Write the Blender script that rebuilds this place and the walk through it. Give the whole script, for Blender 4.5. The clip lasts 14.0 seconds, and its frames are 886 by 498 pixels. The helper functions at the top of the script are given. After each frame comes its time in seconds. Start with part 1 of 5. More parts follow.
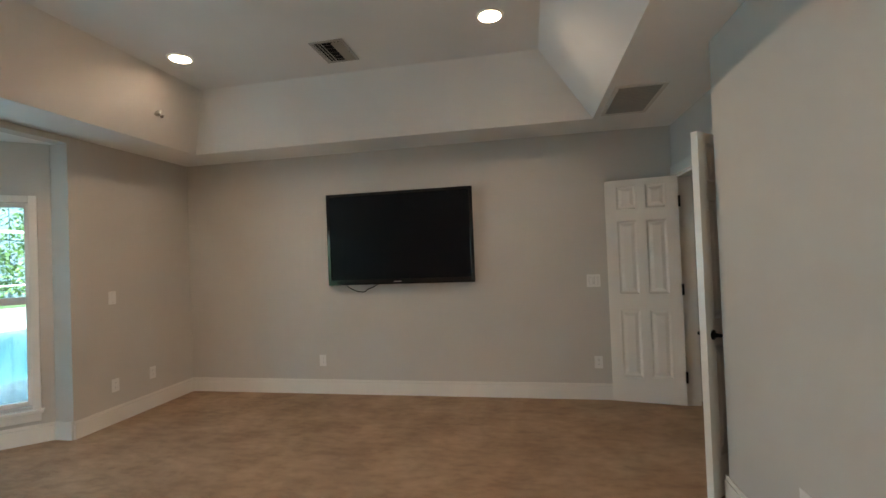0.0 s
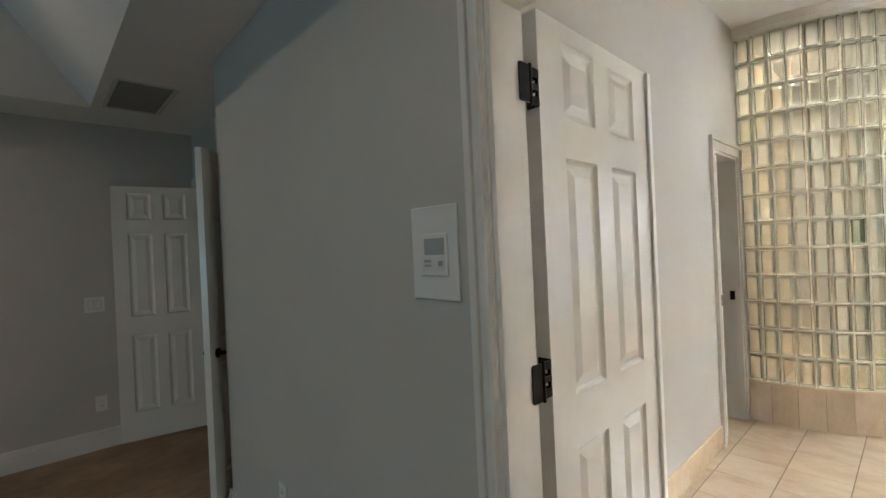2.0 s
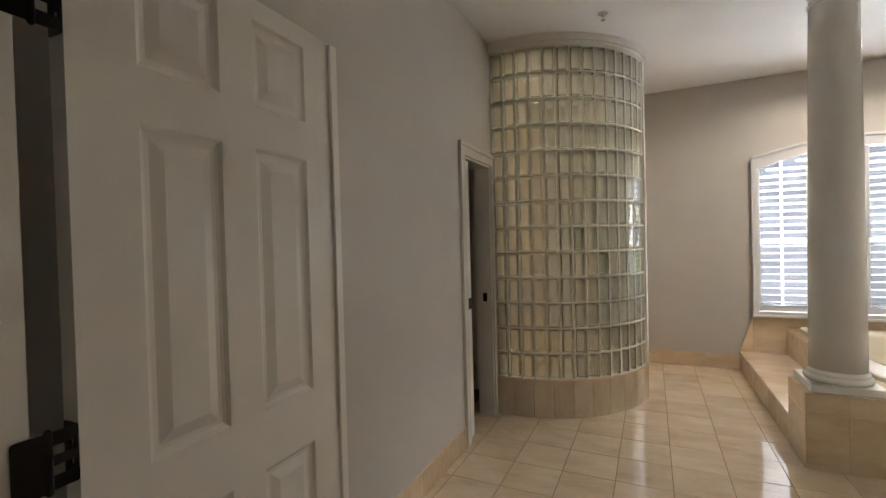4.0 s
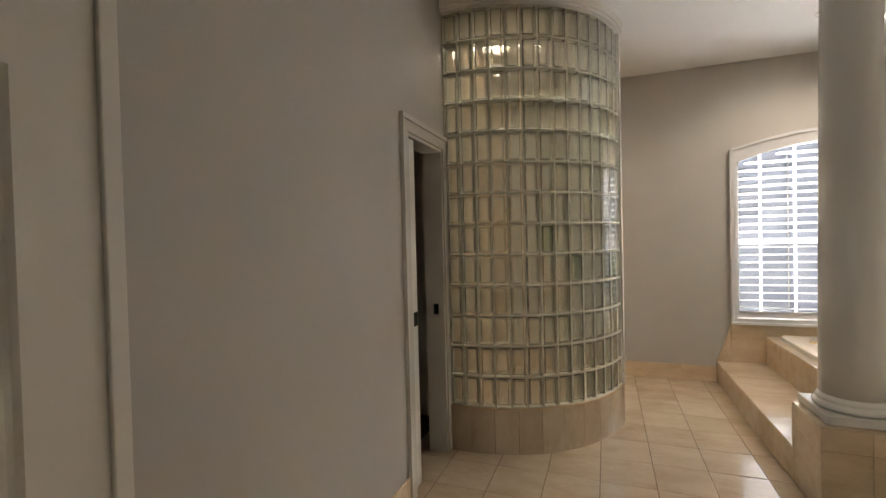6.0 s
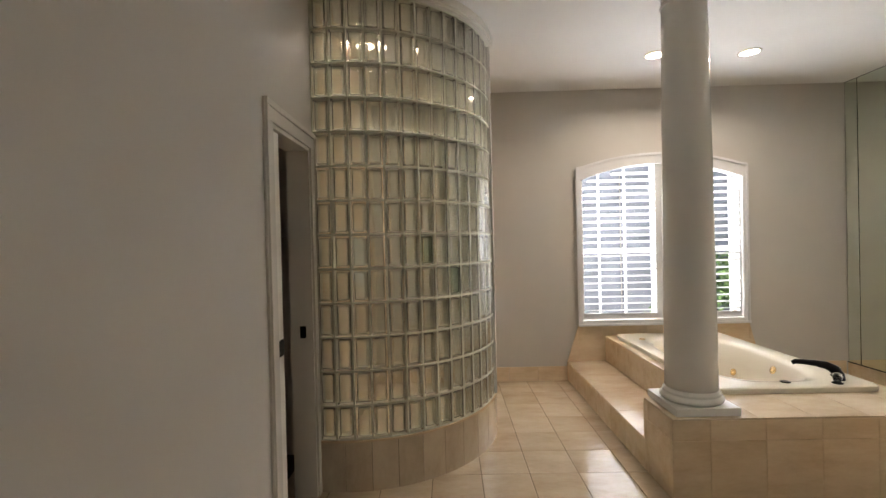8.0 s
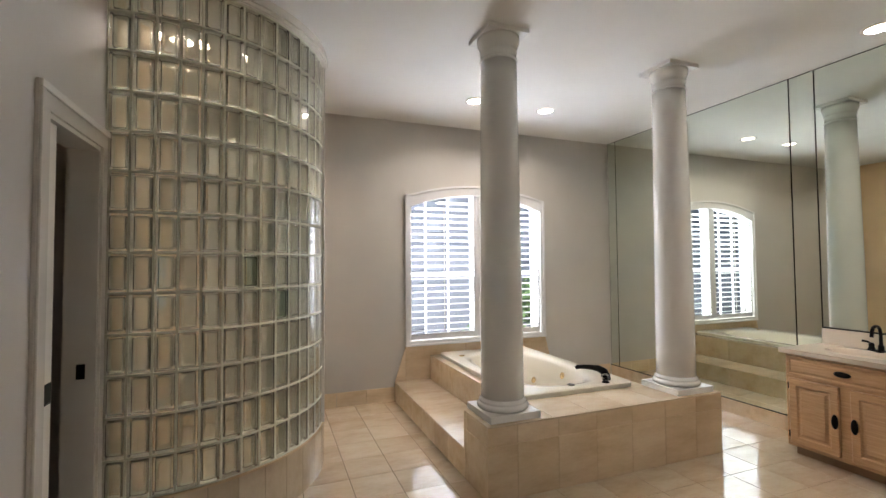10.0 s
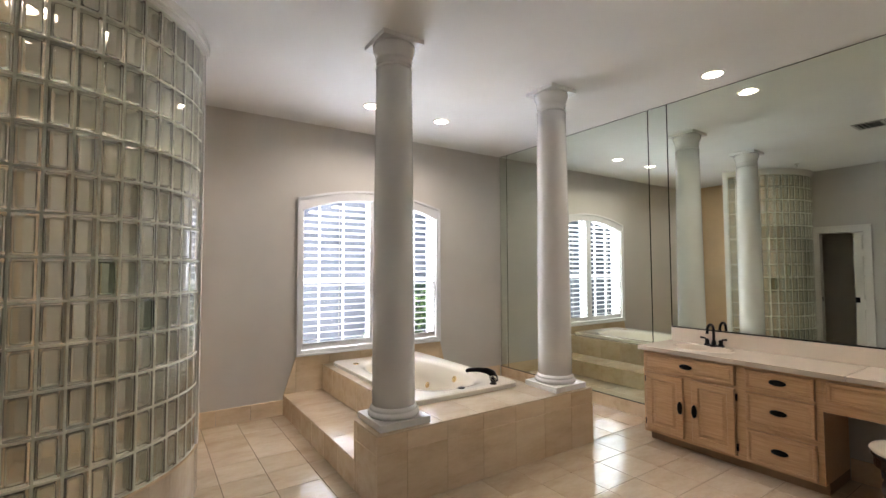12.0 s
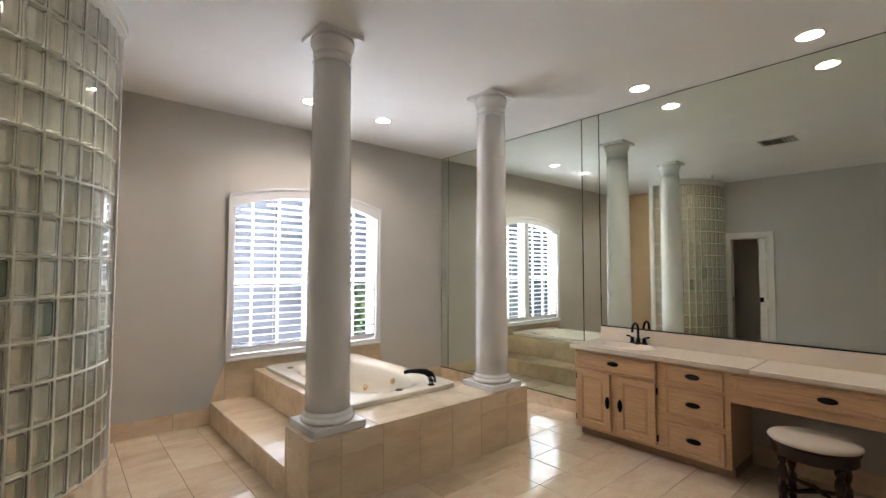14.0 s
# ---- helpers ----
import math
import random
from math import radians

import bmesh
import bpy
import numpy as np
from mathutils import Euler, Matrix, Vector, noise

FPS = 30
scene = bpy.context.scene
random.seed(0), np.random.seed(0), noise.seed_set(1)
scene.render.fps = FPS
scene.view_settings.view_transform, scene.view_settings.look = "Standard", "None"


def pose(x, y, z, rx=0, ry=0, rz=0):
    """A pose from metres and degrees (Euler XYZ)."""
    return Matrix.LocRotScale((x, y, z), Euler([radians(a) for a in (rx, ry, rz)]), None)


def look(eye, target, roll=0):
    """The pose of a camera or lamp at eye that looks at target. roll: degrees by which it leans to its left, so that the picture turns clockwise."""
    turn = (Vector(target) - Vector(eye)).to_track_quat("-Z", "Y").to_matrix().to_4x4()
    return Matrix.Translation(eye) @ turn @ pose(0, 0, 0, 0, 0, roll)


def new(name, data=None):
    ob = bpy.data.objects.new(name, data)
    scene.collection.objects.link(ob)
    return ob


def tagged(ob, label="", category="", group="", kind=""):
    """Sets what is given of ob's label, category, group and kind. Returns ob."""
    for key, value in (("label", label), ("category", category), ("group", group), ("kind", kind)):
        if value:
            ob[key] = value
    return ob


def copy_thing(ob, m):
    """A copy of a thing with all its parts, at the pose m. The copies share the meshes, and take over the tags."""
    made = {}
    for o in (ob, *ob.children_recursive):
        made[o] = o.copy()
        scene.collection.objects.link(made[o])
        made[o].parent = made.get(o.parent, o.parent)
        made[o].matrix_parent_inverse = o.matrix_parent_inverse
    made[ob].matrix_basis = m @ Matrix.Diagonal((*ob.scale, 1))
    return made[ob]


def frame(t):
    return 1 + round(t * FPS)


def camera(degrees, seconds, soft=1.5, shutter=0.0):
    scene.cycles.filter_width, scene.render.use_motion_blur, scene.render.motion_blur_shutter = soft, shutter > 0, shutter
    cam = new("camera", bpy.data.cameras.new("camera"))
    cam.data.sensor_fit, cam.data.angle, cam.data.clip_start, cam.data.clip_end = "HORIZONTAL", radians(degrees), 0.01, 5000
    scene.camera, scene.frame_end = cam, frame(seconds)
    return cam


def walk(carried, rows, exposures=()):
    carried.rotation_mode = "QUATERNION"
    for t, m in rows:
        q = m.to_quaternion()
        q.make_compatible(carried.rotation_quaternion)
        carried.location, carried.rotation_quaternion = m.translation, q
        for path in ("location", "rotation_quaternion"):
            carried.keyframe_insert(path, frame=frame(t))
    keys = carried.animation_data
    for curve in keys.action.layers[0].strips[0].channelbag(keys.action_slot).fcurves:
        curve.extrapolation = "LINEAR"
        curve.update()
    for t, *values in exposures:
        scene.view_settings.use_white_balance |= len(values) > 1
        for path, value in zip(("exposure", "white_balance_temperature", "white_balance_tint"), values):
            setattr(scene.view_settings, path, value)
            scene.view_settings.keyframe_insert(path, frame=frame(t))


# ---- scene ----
cam = camera(89.8, 14.0)
PATH = [
    (0, (0.700, 0.042, 1.408), (0.326, 2.006, 1.439), -2.2),
    (0.5, (0.795, 0.002, 1.429), (0.897, 2.0, 1.446), -2.3),
    (1, (0.838, 0.059, 1.436), (1.442, 1.965, 1.456), -2.6),
    (1.5, (0.862, 0.09, 1.431), (1.939, 1.775, 1.441), -2.9),
    (2, (0.946, 0.075, 1.437), (2.307, 1.54, 1.432), -2.6),
    (2.5, (1.083, -0.012, 1.443), (2.599, 1.293, 1.429), -2.1),
    (3, (1.228, -0.136, 1.442), (2.877, 0.995, 1.416), -1.4),
    (3.5, (1.357, -0.19, 1.427), (3.108, 0.775, 1.404), -1.3),
    (3.7, (1.422, -0.174, 1.426), (3.206, 0.731, 1.402), -1.5),
    (5.8, (2.113, -0.025, 1.43), (3.974, 0.707, 1.38), -1.3),
    (6, (2.171, 0.013, 1.423), (4.048, 0.701, 1.386), -1.4),
    (6.5, (2.255, 0.11, 1.429), (4.179, 0.655, 1.392), -1.5),
    (7, (2.312, 0.161, 1.43), (4.27, 0.568, 1.39), -1.4),
    (7.5, (2.351, 0.176, 1.444), (4.337, 0.413, 1.407), -1.3),
    (8, (2.399, 0.233, 1.45), (4.399, 0.263, 1.432), -1.4),
    (8.5, (2.395, 0.251, 1.453), (4.388, 0.084, 1.461), -1.2),
    (9, (2.392, 0.257, 1.454), (4.358, -0.107, 1.482), -0.9),
    (9.2, (2.392, 0.26, 1.452), (4.343, -0.183, 1.49), -0.8),
    (11.3, (2.395, 0.248, 1.463), (4.122, -0.756, 1.548), -0.1),
    (11.5, (2.382, 0.233, 1.471), (4.093, -0.799, 1.555), -0.1),
    (12, (2.369, 0.208, 1.463), (4.032, -0.9, 1.554), -0.2),
    (12.5, (2.359, 0.189, 1.47), (3.972, -0.991, 1.56), -0.0),
    (13, (2.352, 0.171, 1.466), (3.919, -1.067, 1.562), 0.0),
    (13.5, (2.357, 0.175, 1.465), (3.888, -1.109, 1.562), 0.1),
    (14, (2.359, 0.169, 1.463), (3.869, -1.139, 1.558), 0.1),
]
EXPOSURES = [(0, 3.1, 7500, 18), (0.5, 3.35, 7200, 16), (1.0, 2.75, 6800, 13), (1.5, 2.42, 6600, 11), (2.0, 1.92, 6350, 10), (2.5, 1.63, 6250, 9), (3.0, 1.12, 6300, 9),
             (3.5, 0.58, 6700, 12), (6.0, 0.27, 7400, 14), (8.0, 0.38, 7300, 14), (9.0, 0.48, 6950, 13), (11.5, 0.48, 6650, 15), (14, 0.46, 6600, 15)]
walk(cam, [(t, look(eye, target, roll)) for t, eye, target, roll in PATH], EXPOSURES)

# ---- light ----
world = bpy.data.worlds.new("sky")
world.use_nodes = True
scene.world = world
sky = world.node_tree.nodes.new("ShaderNodeTexSky")
sky.sky_type = "NISHITA"
sky.sun_disc = False
sky.sun_elevation, sky.sun_rotation = radians(49), radians(98)
world.node_tree.links.new(sky.outputs[0], world.node_tree.nodes["Background"].inputs[0])
world.node_tree.nodes["Background"].inputs[1].default_value = 0.15
sun = new("sun", bpy.data.lights.new("sun", "SUN"))
sun.data.energy, sun.data.angle, sun.data.color = 5.0, radians(0.5), (1, 0.95, 0.88)
sun_way = Vector((math.sin(radians(98)) * math.cos(radians(49)), math.cos(radians(98)) * math.cos(radians(49)), math.sin(radians(49))))
sun.matrix_world = look(sun_way * 20, (0, 0, 0))


def area_light(name, eye, target, width, height, watts, color):
    ob = new(name, bpy.data.lights.new(name, "AREA"))
    ob.data.shape, ob.data.size, ob.data.size_y = "RECTANGLE", width, height
    ob.data.energy, ob.data.color = watts, color
    ob.matrix_world = look(eye, target)
    return ob


area_light("sky_over_bath_window", (9.0, -1.97, 3.65), (7.0, -1.97, 3.0), 2.8, 1.3, 2100, (0.80, 0.90, 1.0))
area_light("sky_over_bay_window", (-4.6, 1.1, 1.25), (0.0, 1.1, 1.6), 1.7, 1.5, 4.3, (0.42, 0.80, 1.0))


def down_light(x, y, z, watts, color=(1, 0.86, 0.72)):
    ob = new("lamp_bulb_light", bpy.data.lights.new("lamp_bulb_light", "AREA"))
    ob.data.shape, ob.data.size, ob.data.energy, ob.data.color = "DISK", 0.10, watts, color
    ob.matrix_world = pose(x, y, z + 0.020)
    return ob


# ---- materials ----
def material(name, color, rough=0.5, metal=0.0, coat=0.0):
    m = bpy.data.materials.new(name)
    m.use_nodes = True
    b = m.node_tree.nodes["Principled BSDF"]
    b.inputs["Base Color"].default_value = (*color, 1)
    b.inputs["Roughness"].default_value = rough
    b.inputs["Metallic"].default_value = metal
    b.inputs["Coat Weight"].default_value = coat
    return m, m.node_tree, b


def node(tree, kind, **values):
    n = tree.nodes.new(kind)
    for key, value in values.items():
        n.inputs[key.replace("_", " ")].default_value = value
    return n


def ramp(tree, source, stops):
    r = tree.nodes.new("ShaderNodeValToRGB")
    while len(r.color_ramp.elements) < len(stops):
        r.color_ramp.elements.new(0.5)
    for e, (at, color) in zip(r.color_ramp.elements, stops):
        e.position, e.color = at, (*color, 1)
    tree.links.new(source, r.inputs[0])
    return r.outputs[0]


def coords(tree, scale=(1, 1, 1), jitter=False):
    c = tree.nodes.new("ShaderNodeTexCoord")
    out = c.outputs["Object"]
    if not jitter:
        g = tree.nodes.new("ShaderNodeNewGeometry")
        out = g.outputs["Position"]
    m = tree.nodes.new("ShaderNodeMapping")
    m.inputs["Scale"].default_value = scale
    tree.links.new(out, m.inputs[0])
    if jitter:
        info = tree.nodes.new("ShaderNodeObjectInfo")
        mul = tree.nodes.new("ShaderNodeVectorMath")
        mul.operation = "SCALE"
        comb = tree.nodes.new("ShaderNodeCombineXYZ")
        for i in range(3):
            tree.links.new(info.outputs["Random"], comb.inputs[i])
        tree.links.new(comb.outputs[0], mul.inputs[0])
        mul.inputs["Scale"].default_value = 37.0
        tree.links.new(mul.outputs[0], m.inputs["Location"])
    return m.outputs[0]


def bump(tree, b, source, strength, distance=0.002):
    n = tree.nodes.new("ShaderNodeBump")
    n.inputs["Strength"].default_value, n.inputs["Distance"].default_value = strength, distance
    tree.links.new(source, n.inputs["Height"])
    tree.links.new(n.outputs[0], b.inputs["Normal"])


def noise_of(tree, vector, scale, detail=3.0, rough=0.5):
    n = node(tree, "ShaderNodeTexNoise", Scale=scale, Detail=detail, Roughness=rough)
    tree.links.new(vector, n.inputs["Vector"])
    return n.outputs[0]


def paint(name, color, rough=0.6, grain=0.12, vary=0.03):
    m, t, b = material(name, color, rough)
    v = coords(t)
    lo = tuple(c * (1 - vary) for c in color)
    hi = tuple(min(1, c * (1 + vary)) for c in color)
    t.links.new(ramp(t, noise_of(t, v, 1.7, 5), [(0.3, lo), (0.7, hi)]), b.inputs["Base Color"])
    bump(t, b, noise_of(t, v, 260, 3), grain, 0.001)
    return m


WALL = paint("wall_paint", (0.565, 0.537, 0.500), 0.62, 0.35)
# Paler than the room's paint: the closet's missing light is put into its colour.
WALL_DARK = paint("closet_paint_brightened", (0.78, 0.72, 0.66), 0.6)
CEIL = paint("ceiling_paint", (0.82, 0.81, 0.79), 0.7, 0.3)
TRIM = paint("trim_paint", (0.80, 0.775, 0.73), 0.25, 0.03, 0.015)
DOORP = paint("door_paint", (0.80, 0.775, 0.73), 0.28, 0.05, 0.015)
SHUTTER = paint("shutter_paint", (0.74, 0.74, 0.75), 0.3, 0.02, 0.01)
COLUMN = paint("column_gloss", (0.84, 0.83, 0.81), 0.14, 0.02, 0.01)
PLASTIC = paint("white_plastic", (0.78, 0.77, 0.75), 0.35, 0.0, 0.01)
DISPLAY = paint("grey_display", (0.42, 0.43, 0.42), 0.3, 0.0, 0.01)
BLACK = paint("black_bronze", (0.005, 0.004, 0.004), 0.3, 0.05, 0.1)
TVBODY = paint("tv_gloss_black", (0.004, 0.004, 0.005), 0.12, 0.0, 0.05)
TVSCREEN = paint("tv_screen", (0.004, 0.0045, 0.007), 0.3, 0.0, 0.02)
BLACK.node_tree.nodes["Principled BSDF"].inputs["Specular IOR Level"].default_value = 0.12
BRASS = material("brass", (0.75, 0.55, 0.28), 0.22, 1.0)[0]
TVSCREEN.node_tree.nodes["Principled BSDF"].inputs["Specular IOR Level"].default_value = 0.15
STEEL = material("chrome", (0.75, 0.75, 0.75), 0.15, 1.0)[0]
ALMOND = paint("almond_acrylic", (0.80, 0.74, 0.62), 0.1, 0.0, 0.01)
GROUT = paint("grout", (0.16, 0.115, 0.08), 0.85, 0.3, 0.1)
GROUT_LIGHT = paint("beige_grout", (0.44, 0.33, 0.235), 0.8, 0.3, 0.1)
MORTAR = paint("white_mortar", (0.66, 0.67, 0.57), 0.5, 0.3, 0.04)
VENTM = paint("vent_metal", (0.34, 0.325, 0.30), 0.4, 0.0, 0.05)
SLATM = paint("bare_vent_steel", (0.42, 0.41, 0.38), 0.35, 0.0, 0.08)
DUST = paint("filter_grey", (0.42, 0.39, 0.34), 0.8, 0.3, 0.15)
CULTURED = paint("cultured_marble", (0.78, 0.68, 0.56), 0.18, 0.0, 0.03)
STOOLWOOD = paint("dark_cherry", (0.028, 0.008, 0.005), 0.2, 0.1, 0.3)
CUSHION = paint("cushion_cloth", (0.66, 0.58, 0.47), 0.9, 0.6, 0.06)


def marble(name, a, b_, c, rough, stretch, jitter=True):
    m, t, b = material(name, b_, rough, coat=0.7)
    b.inputs["Coat Roughness"].default_value = 0.045
    v = coords(t, stretch, jitter)
    big = noise_of(t, v, 2.6, 6, 0.62)
    col = ramp(t, big, [(0.30, c), (0.47, b_), (0.66, a)])
    fine = noise_of(t, v, 22, 5, 0.7)
    mix = t.nodes.new("ShaderNodeMix")
    mix.data_type, mix.blend_type = "RGBA", "MULTIPLY"
    mix.inputs["Factor"].default_value = 0.4
    t.links.new(col, mix.inputs["A"])
    t.links.new(ramp(t, fine, [(0.3, (0.86, 0.84, 0.80)), (0.65, (1, 1, 1))]), mix.inputs["B"])
    info = t.nodes.new("ShaderNodeObjectInfo")
    tint = ramp(t, info.outputs["Random"], [(0.0, (0.90, 0.88, 0.85)), (0.5, (0.97, 0.96, 0.95)), (1.0, (1, 1, 1))])
    mix2 = t.nodes.new("ShaderNodeMix")
    mix2.data_type, mix2.blend_type = "RGBA", "MULTIPLY"
    mix2.inputs["Factor"].default_value = 1.0
    t.links.new(mix.outputs["Result"], mix2.inputs["A"])
    t.links.new(tint, mix2.inputs["B"])
    t.links.new(mix2.outputs["Result"], b.inputs["Base Color"])
    return m


MARBLE = marble("beige_marble", (0.79, 0.665, 0.51), (0.72, 0.585, 0.43), (0.62, 0.48, 0.34), 0.05, (2.4, 1.0, 2.4))
MARBLE_WALL = marble("beige_marble_wall", (0.85, 0.69, 0.50), (0.79, 0.62, 0.43), (0.70, 0.525, 0.345), 0.07, (3.4, 1.0, 3.4))
SHOWER_TILE = paint("honed_tan_tile", (0.72, 0.52, 0.33), 0.45, 0.1, 0.08)
MARBLE_STAVE = marble("beige_marble_stave", (0.76, 0.65, 0.51), (0.69, 0.565, 0.43), (0.60, 0.47, 0.34), 0.15, (2.2, 2.2, 1.2))


def carpet_material():
    m, t, b = material("tan_carpet", (0.40, 0.27, 0.17), 0.95)
    v = coords(t)
    big = noise_of(t, v, 2.3, 4, 0.6)
    fine = noise_of(t, v, 190, 3, 0.7)
    a = ramp(t, big, [(0.36, (0.37, 0.245, 0.155)), (0.62, (0.50, 0.345, 0.225))])
    marks = noise_of(t, coords(t, (1.0, 2.2, 1.0)), 7.0, 4, 0.7)
    tufts = t.nodes.new("ShaderNodeMix")
    tufts.data_type, tufts.blend_type = "RGBA", "MULTIPLY"
    tufts.inputs["Factor"].default_value = 1.0
    t.links.new(a, tufts.inputs["A"])
    t.links.new(ramp(t, marks, [(0.38, (0.82, 0.81, 0.80)), (0.58, (1, 1, 1))]), tufts.inputs["B"])
    a = tufts.outputs["Result"]
    mix = t.nodes.new("ShaderNodeMix")
    mix.data_type, mix.blend_type = "RGBA", "MULTIPLY"
    mix.inputs["Factor"].default_value = 1.0
    t.links.new(a, mix.inputs["A"])
    t.links.new(ramp(t, fine, [(0.3, (0.62, 0.6, 0.58)), (0.6, (1, 1, 1))]), mix.inputs["B"])
    t.links.new(mix.outputs["Result"], b.inputs["Base Color"])
    bump(t, b, fine, 0.9, 0.008)
    return m


CARPET = carpet_material()


def wood_material():
    m, t, b = material("pickled_oak", (0.62, 0.44, 0.29), 0.32)
    v = coords(t, (3, 3, 40))
    v2 = coords(t, (2.0, 42, 42))
    g = noise_of(t, v2, 3.0, 6, 0.65)
    t.links.new(ramp(t, g, [(0.25, (0.52, 0.29, 0.145)), (0.52, (0.65, 0.40, 0.215)), (0.78, (0.74, 0.50, 0.30))]), b.inputs["Base Color"])
    bump(t, b, g, 0.06, 0.002)
    return m


WOOD = wood_material()
# About half as bright as the oak; for toe kick and knee drawer box.
TOE = paint("dark_cabinet_wood", (0.30, 0.19, 0.11), 0.5, 0.1, 0.1)


def mirror_material():
    m, t, b = material("mirror_silver", (0.78, 0.84, 0.77), 0.0, 1.0)
    return m


MIRROR = mirror_material()


def glass_material(name, color, rough=0.0, ior=1.5):
    m = bpy.data.materials.new(name)
    m.use_nodes = True
    t = m.node_tree
    b = t.nodes["Principled BSDF"]
    b.inputs["Base Color"].default_value = (*color, 1)
    b.inputs["Roughness"].default_value = rough
    b.inputs["Transmission Weight"].default_value = 1.0
    b.inputs["IOR"].default_value = ior
    return m


BLOCK = glass_material("block_glass", (0.966, 0.971, 0.898), 0.035, 1.34)
BLOCK.node_tree.nodes["Principled BSDF"].inputs["Coat Weight"].default_value = 1.0
BLOCK.node_tree.nodes["Principled BSDF"].inputs["Transmission Weight"].default_value = 0.89
BLOCK_GREEN = glass_material("block_glass_clear", (0.76, 0.82, 0.74), 0.03, 1.42)
TINTED_PANE = glass_material("tinted_pane_glass", (0.36, 0.60, 0.66), 0.0, 1.45)
PANE = glass_material("pane_glass", (0.97, 0.99, 0.98), 0.0, 1.45)
THIN_PANE = glass_material("thin_pane_glass", (0.98, 0.99, 0.99), 0.0, 1.08)


def glow(name, color, strength):
    m = bpy.data.materials.new(name)
    m.use_nodes = True
    b = m.node_tree.nodes["Principled BSDF"]
    b.inputs["Base Color"].default_value = (0.9, 0.9, 0.9, 1)
    b.inputs["Emission Color"].default_value = (*color, 1)
    b.inputs["Emission Strength"].default_value = strength
    return m


BULB = glow("lamp_glow", (1.0, 0.85, 0.66), 9.0)


# ---- mesh helpers ----
def box(bm, x0, x1, y0, y1, z0, z1, bevel=0.0):
    vs = [bm.verts.new((x, y, z)) for x in sorted((x0, x1)) for y in sorted((y0, y1)) for z in sorted((z0, z1))]
    fs = []
    for q in ((0, 1, 3, 2), (4, 6, 7, 5), (0, 4, 5, 1), (2, 3, 7, 6), (0, 2, 6, 4), (1, 5, 7, 3)):
        fs.append(bm.faces.new([vs[i] for i in q]))
    if bevel:
        edges = list({e for f in fs for e in f.edges})
        bmesh.ops.bevel(bm, geom=edges, offset=bevel, segments=2, affect="EDGES", profile=0.5)
    return vs


def prism(bm, loop, z0, z1):
    """An upright prism over a loop of x, y."""
    lo = [bm.verts.new((x, y, z0)) for x, y in loop]
    hi = [bm.verts.new((x, y, z1)) for x, y in loop]
    n = len(loop)
    bm.faces.new(lo[::-1])
    bm.faces.new(hi)
    for i in range(n):
        bm.faces.new((lo[i], lo[(i + 1) % n], hi[(i + 1) % n], hi[i]))


def lathe(bm, profile, n=40, cx=0.0, cy=0.0, sx=1.0, sy=1.0):
    """A turned body from a profile of radius, height."""
    rings = [[bm.verts.new((cx + sx * r * math.cos(2 * math.pi * i / n), cy + sy * r * math.sin(2 * math.pi * i / n), z)) for i in range(n)] for r, z in profile]
    for a, b in zip(rings, rings[1:]):
        for i in range(n):
            f = bm.faces.new((a[i], a[(i + 1) % n], b[(i + 1) % n], b[i]))
            f.smooth = True
    bm.faces.new(rings[0][::-1])
    bm.faces.new(rings[-1])


def tube(bm, points, radius, n=10):
    """A round bar along points; radius may be a list."""
    rings = []
    pts = [Vector(p) for p in points]
    for i, p in enumerate(pts):
        d = (pts[min(i + 1, len(pts) - 1)] - pts[max(i - 1, 0)]).normalized()
        a = d.orthogonal().normalized() if i == 0 else (rings[-1][1] - rings[-1][1].dot(d) * d).normalized()
        b = d.cross(a)
        r = radius[i] if isinstance(radius, (list, tuple)) else radius
        rings.append(([bm.verts.new(p + r * (math.cos(2 * math.pi * k / n) * a + math.sin(2 * math.pi * k / n) * b)) for k in range(n)], a))
    for (a, _), (b, _) in zip(rings, rings[1:]):
        for k in range(n):
            bm.faces.new((a[k], a[(k + 1) % n], b[(k + 1) % n], b[k])).smooth = True
    bm.faces.new(rings[0][0][::-1])
    bm.faces.new(rings[-1][0])


def mesh_of(name, bm, mat):
    bmesh.ops.recalc_face_normals(bm, faces=bm.faces)
    me = bpy.data.meshes.new(name)
    bm.to_mesh(me)
    bm.free()
    if mat:
        me.materials.append(mat)
    return me


def part(name, bm, mat, parent=None, label=""):
    ob = new(name, mesh_of(name, bm, mat) if isinstance(bm, bmesh.types.BMesh) else bm)
    if parent:
        ob.parent = parent
    if label:
        ob["label"] = label
    return ob


def structure(name, bm, mat, label=""):
    return tagged(part(name, bm, mat), label, kind="structure")


def empty(name, label, category, m=None, group=""):
    ob = new(name)
    ob.empty_display_size = 0.1
    if m:
        ob.matrix_world = m
    return tagged(ob, label, category, group)


def boxes(*rows, bevel=0.0):
    bm = bmesh.new()
    for r in rows:
        box(bm, *r, bevel=bevel)
    return bm


# ---- plan ----
WX, BX = 1.727, 1.857          # bedroom side and bath side of the dividing wall
TVY, LX = 4.45, -3.06          # television wall, left wall of the bedroom
NY, EX, MY = 1.035, 7.075, -3.88   # bath walls: door wall, window wall, mirror wall
CB, CT, CBATH = 2.53, 2.98, 3.03   # ceilings: bedroom edge, tray, bath
SOUTH = -3.2
RX = 2.03                      # recess wall beside the double doors
BATH_LAMPS = ((6.235, -1.56, 9), (6.24, -2.36, 9), (4.09, -3.56, 7.5), (2.945, -3.56, 5), (5.90, 0.86, 10))
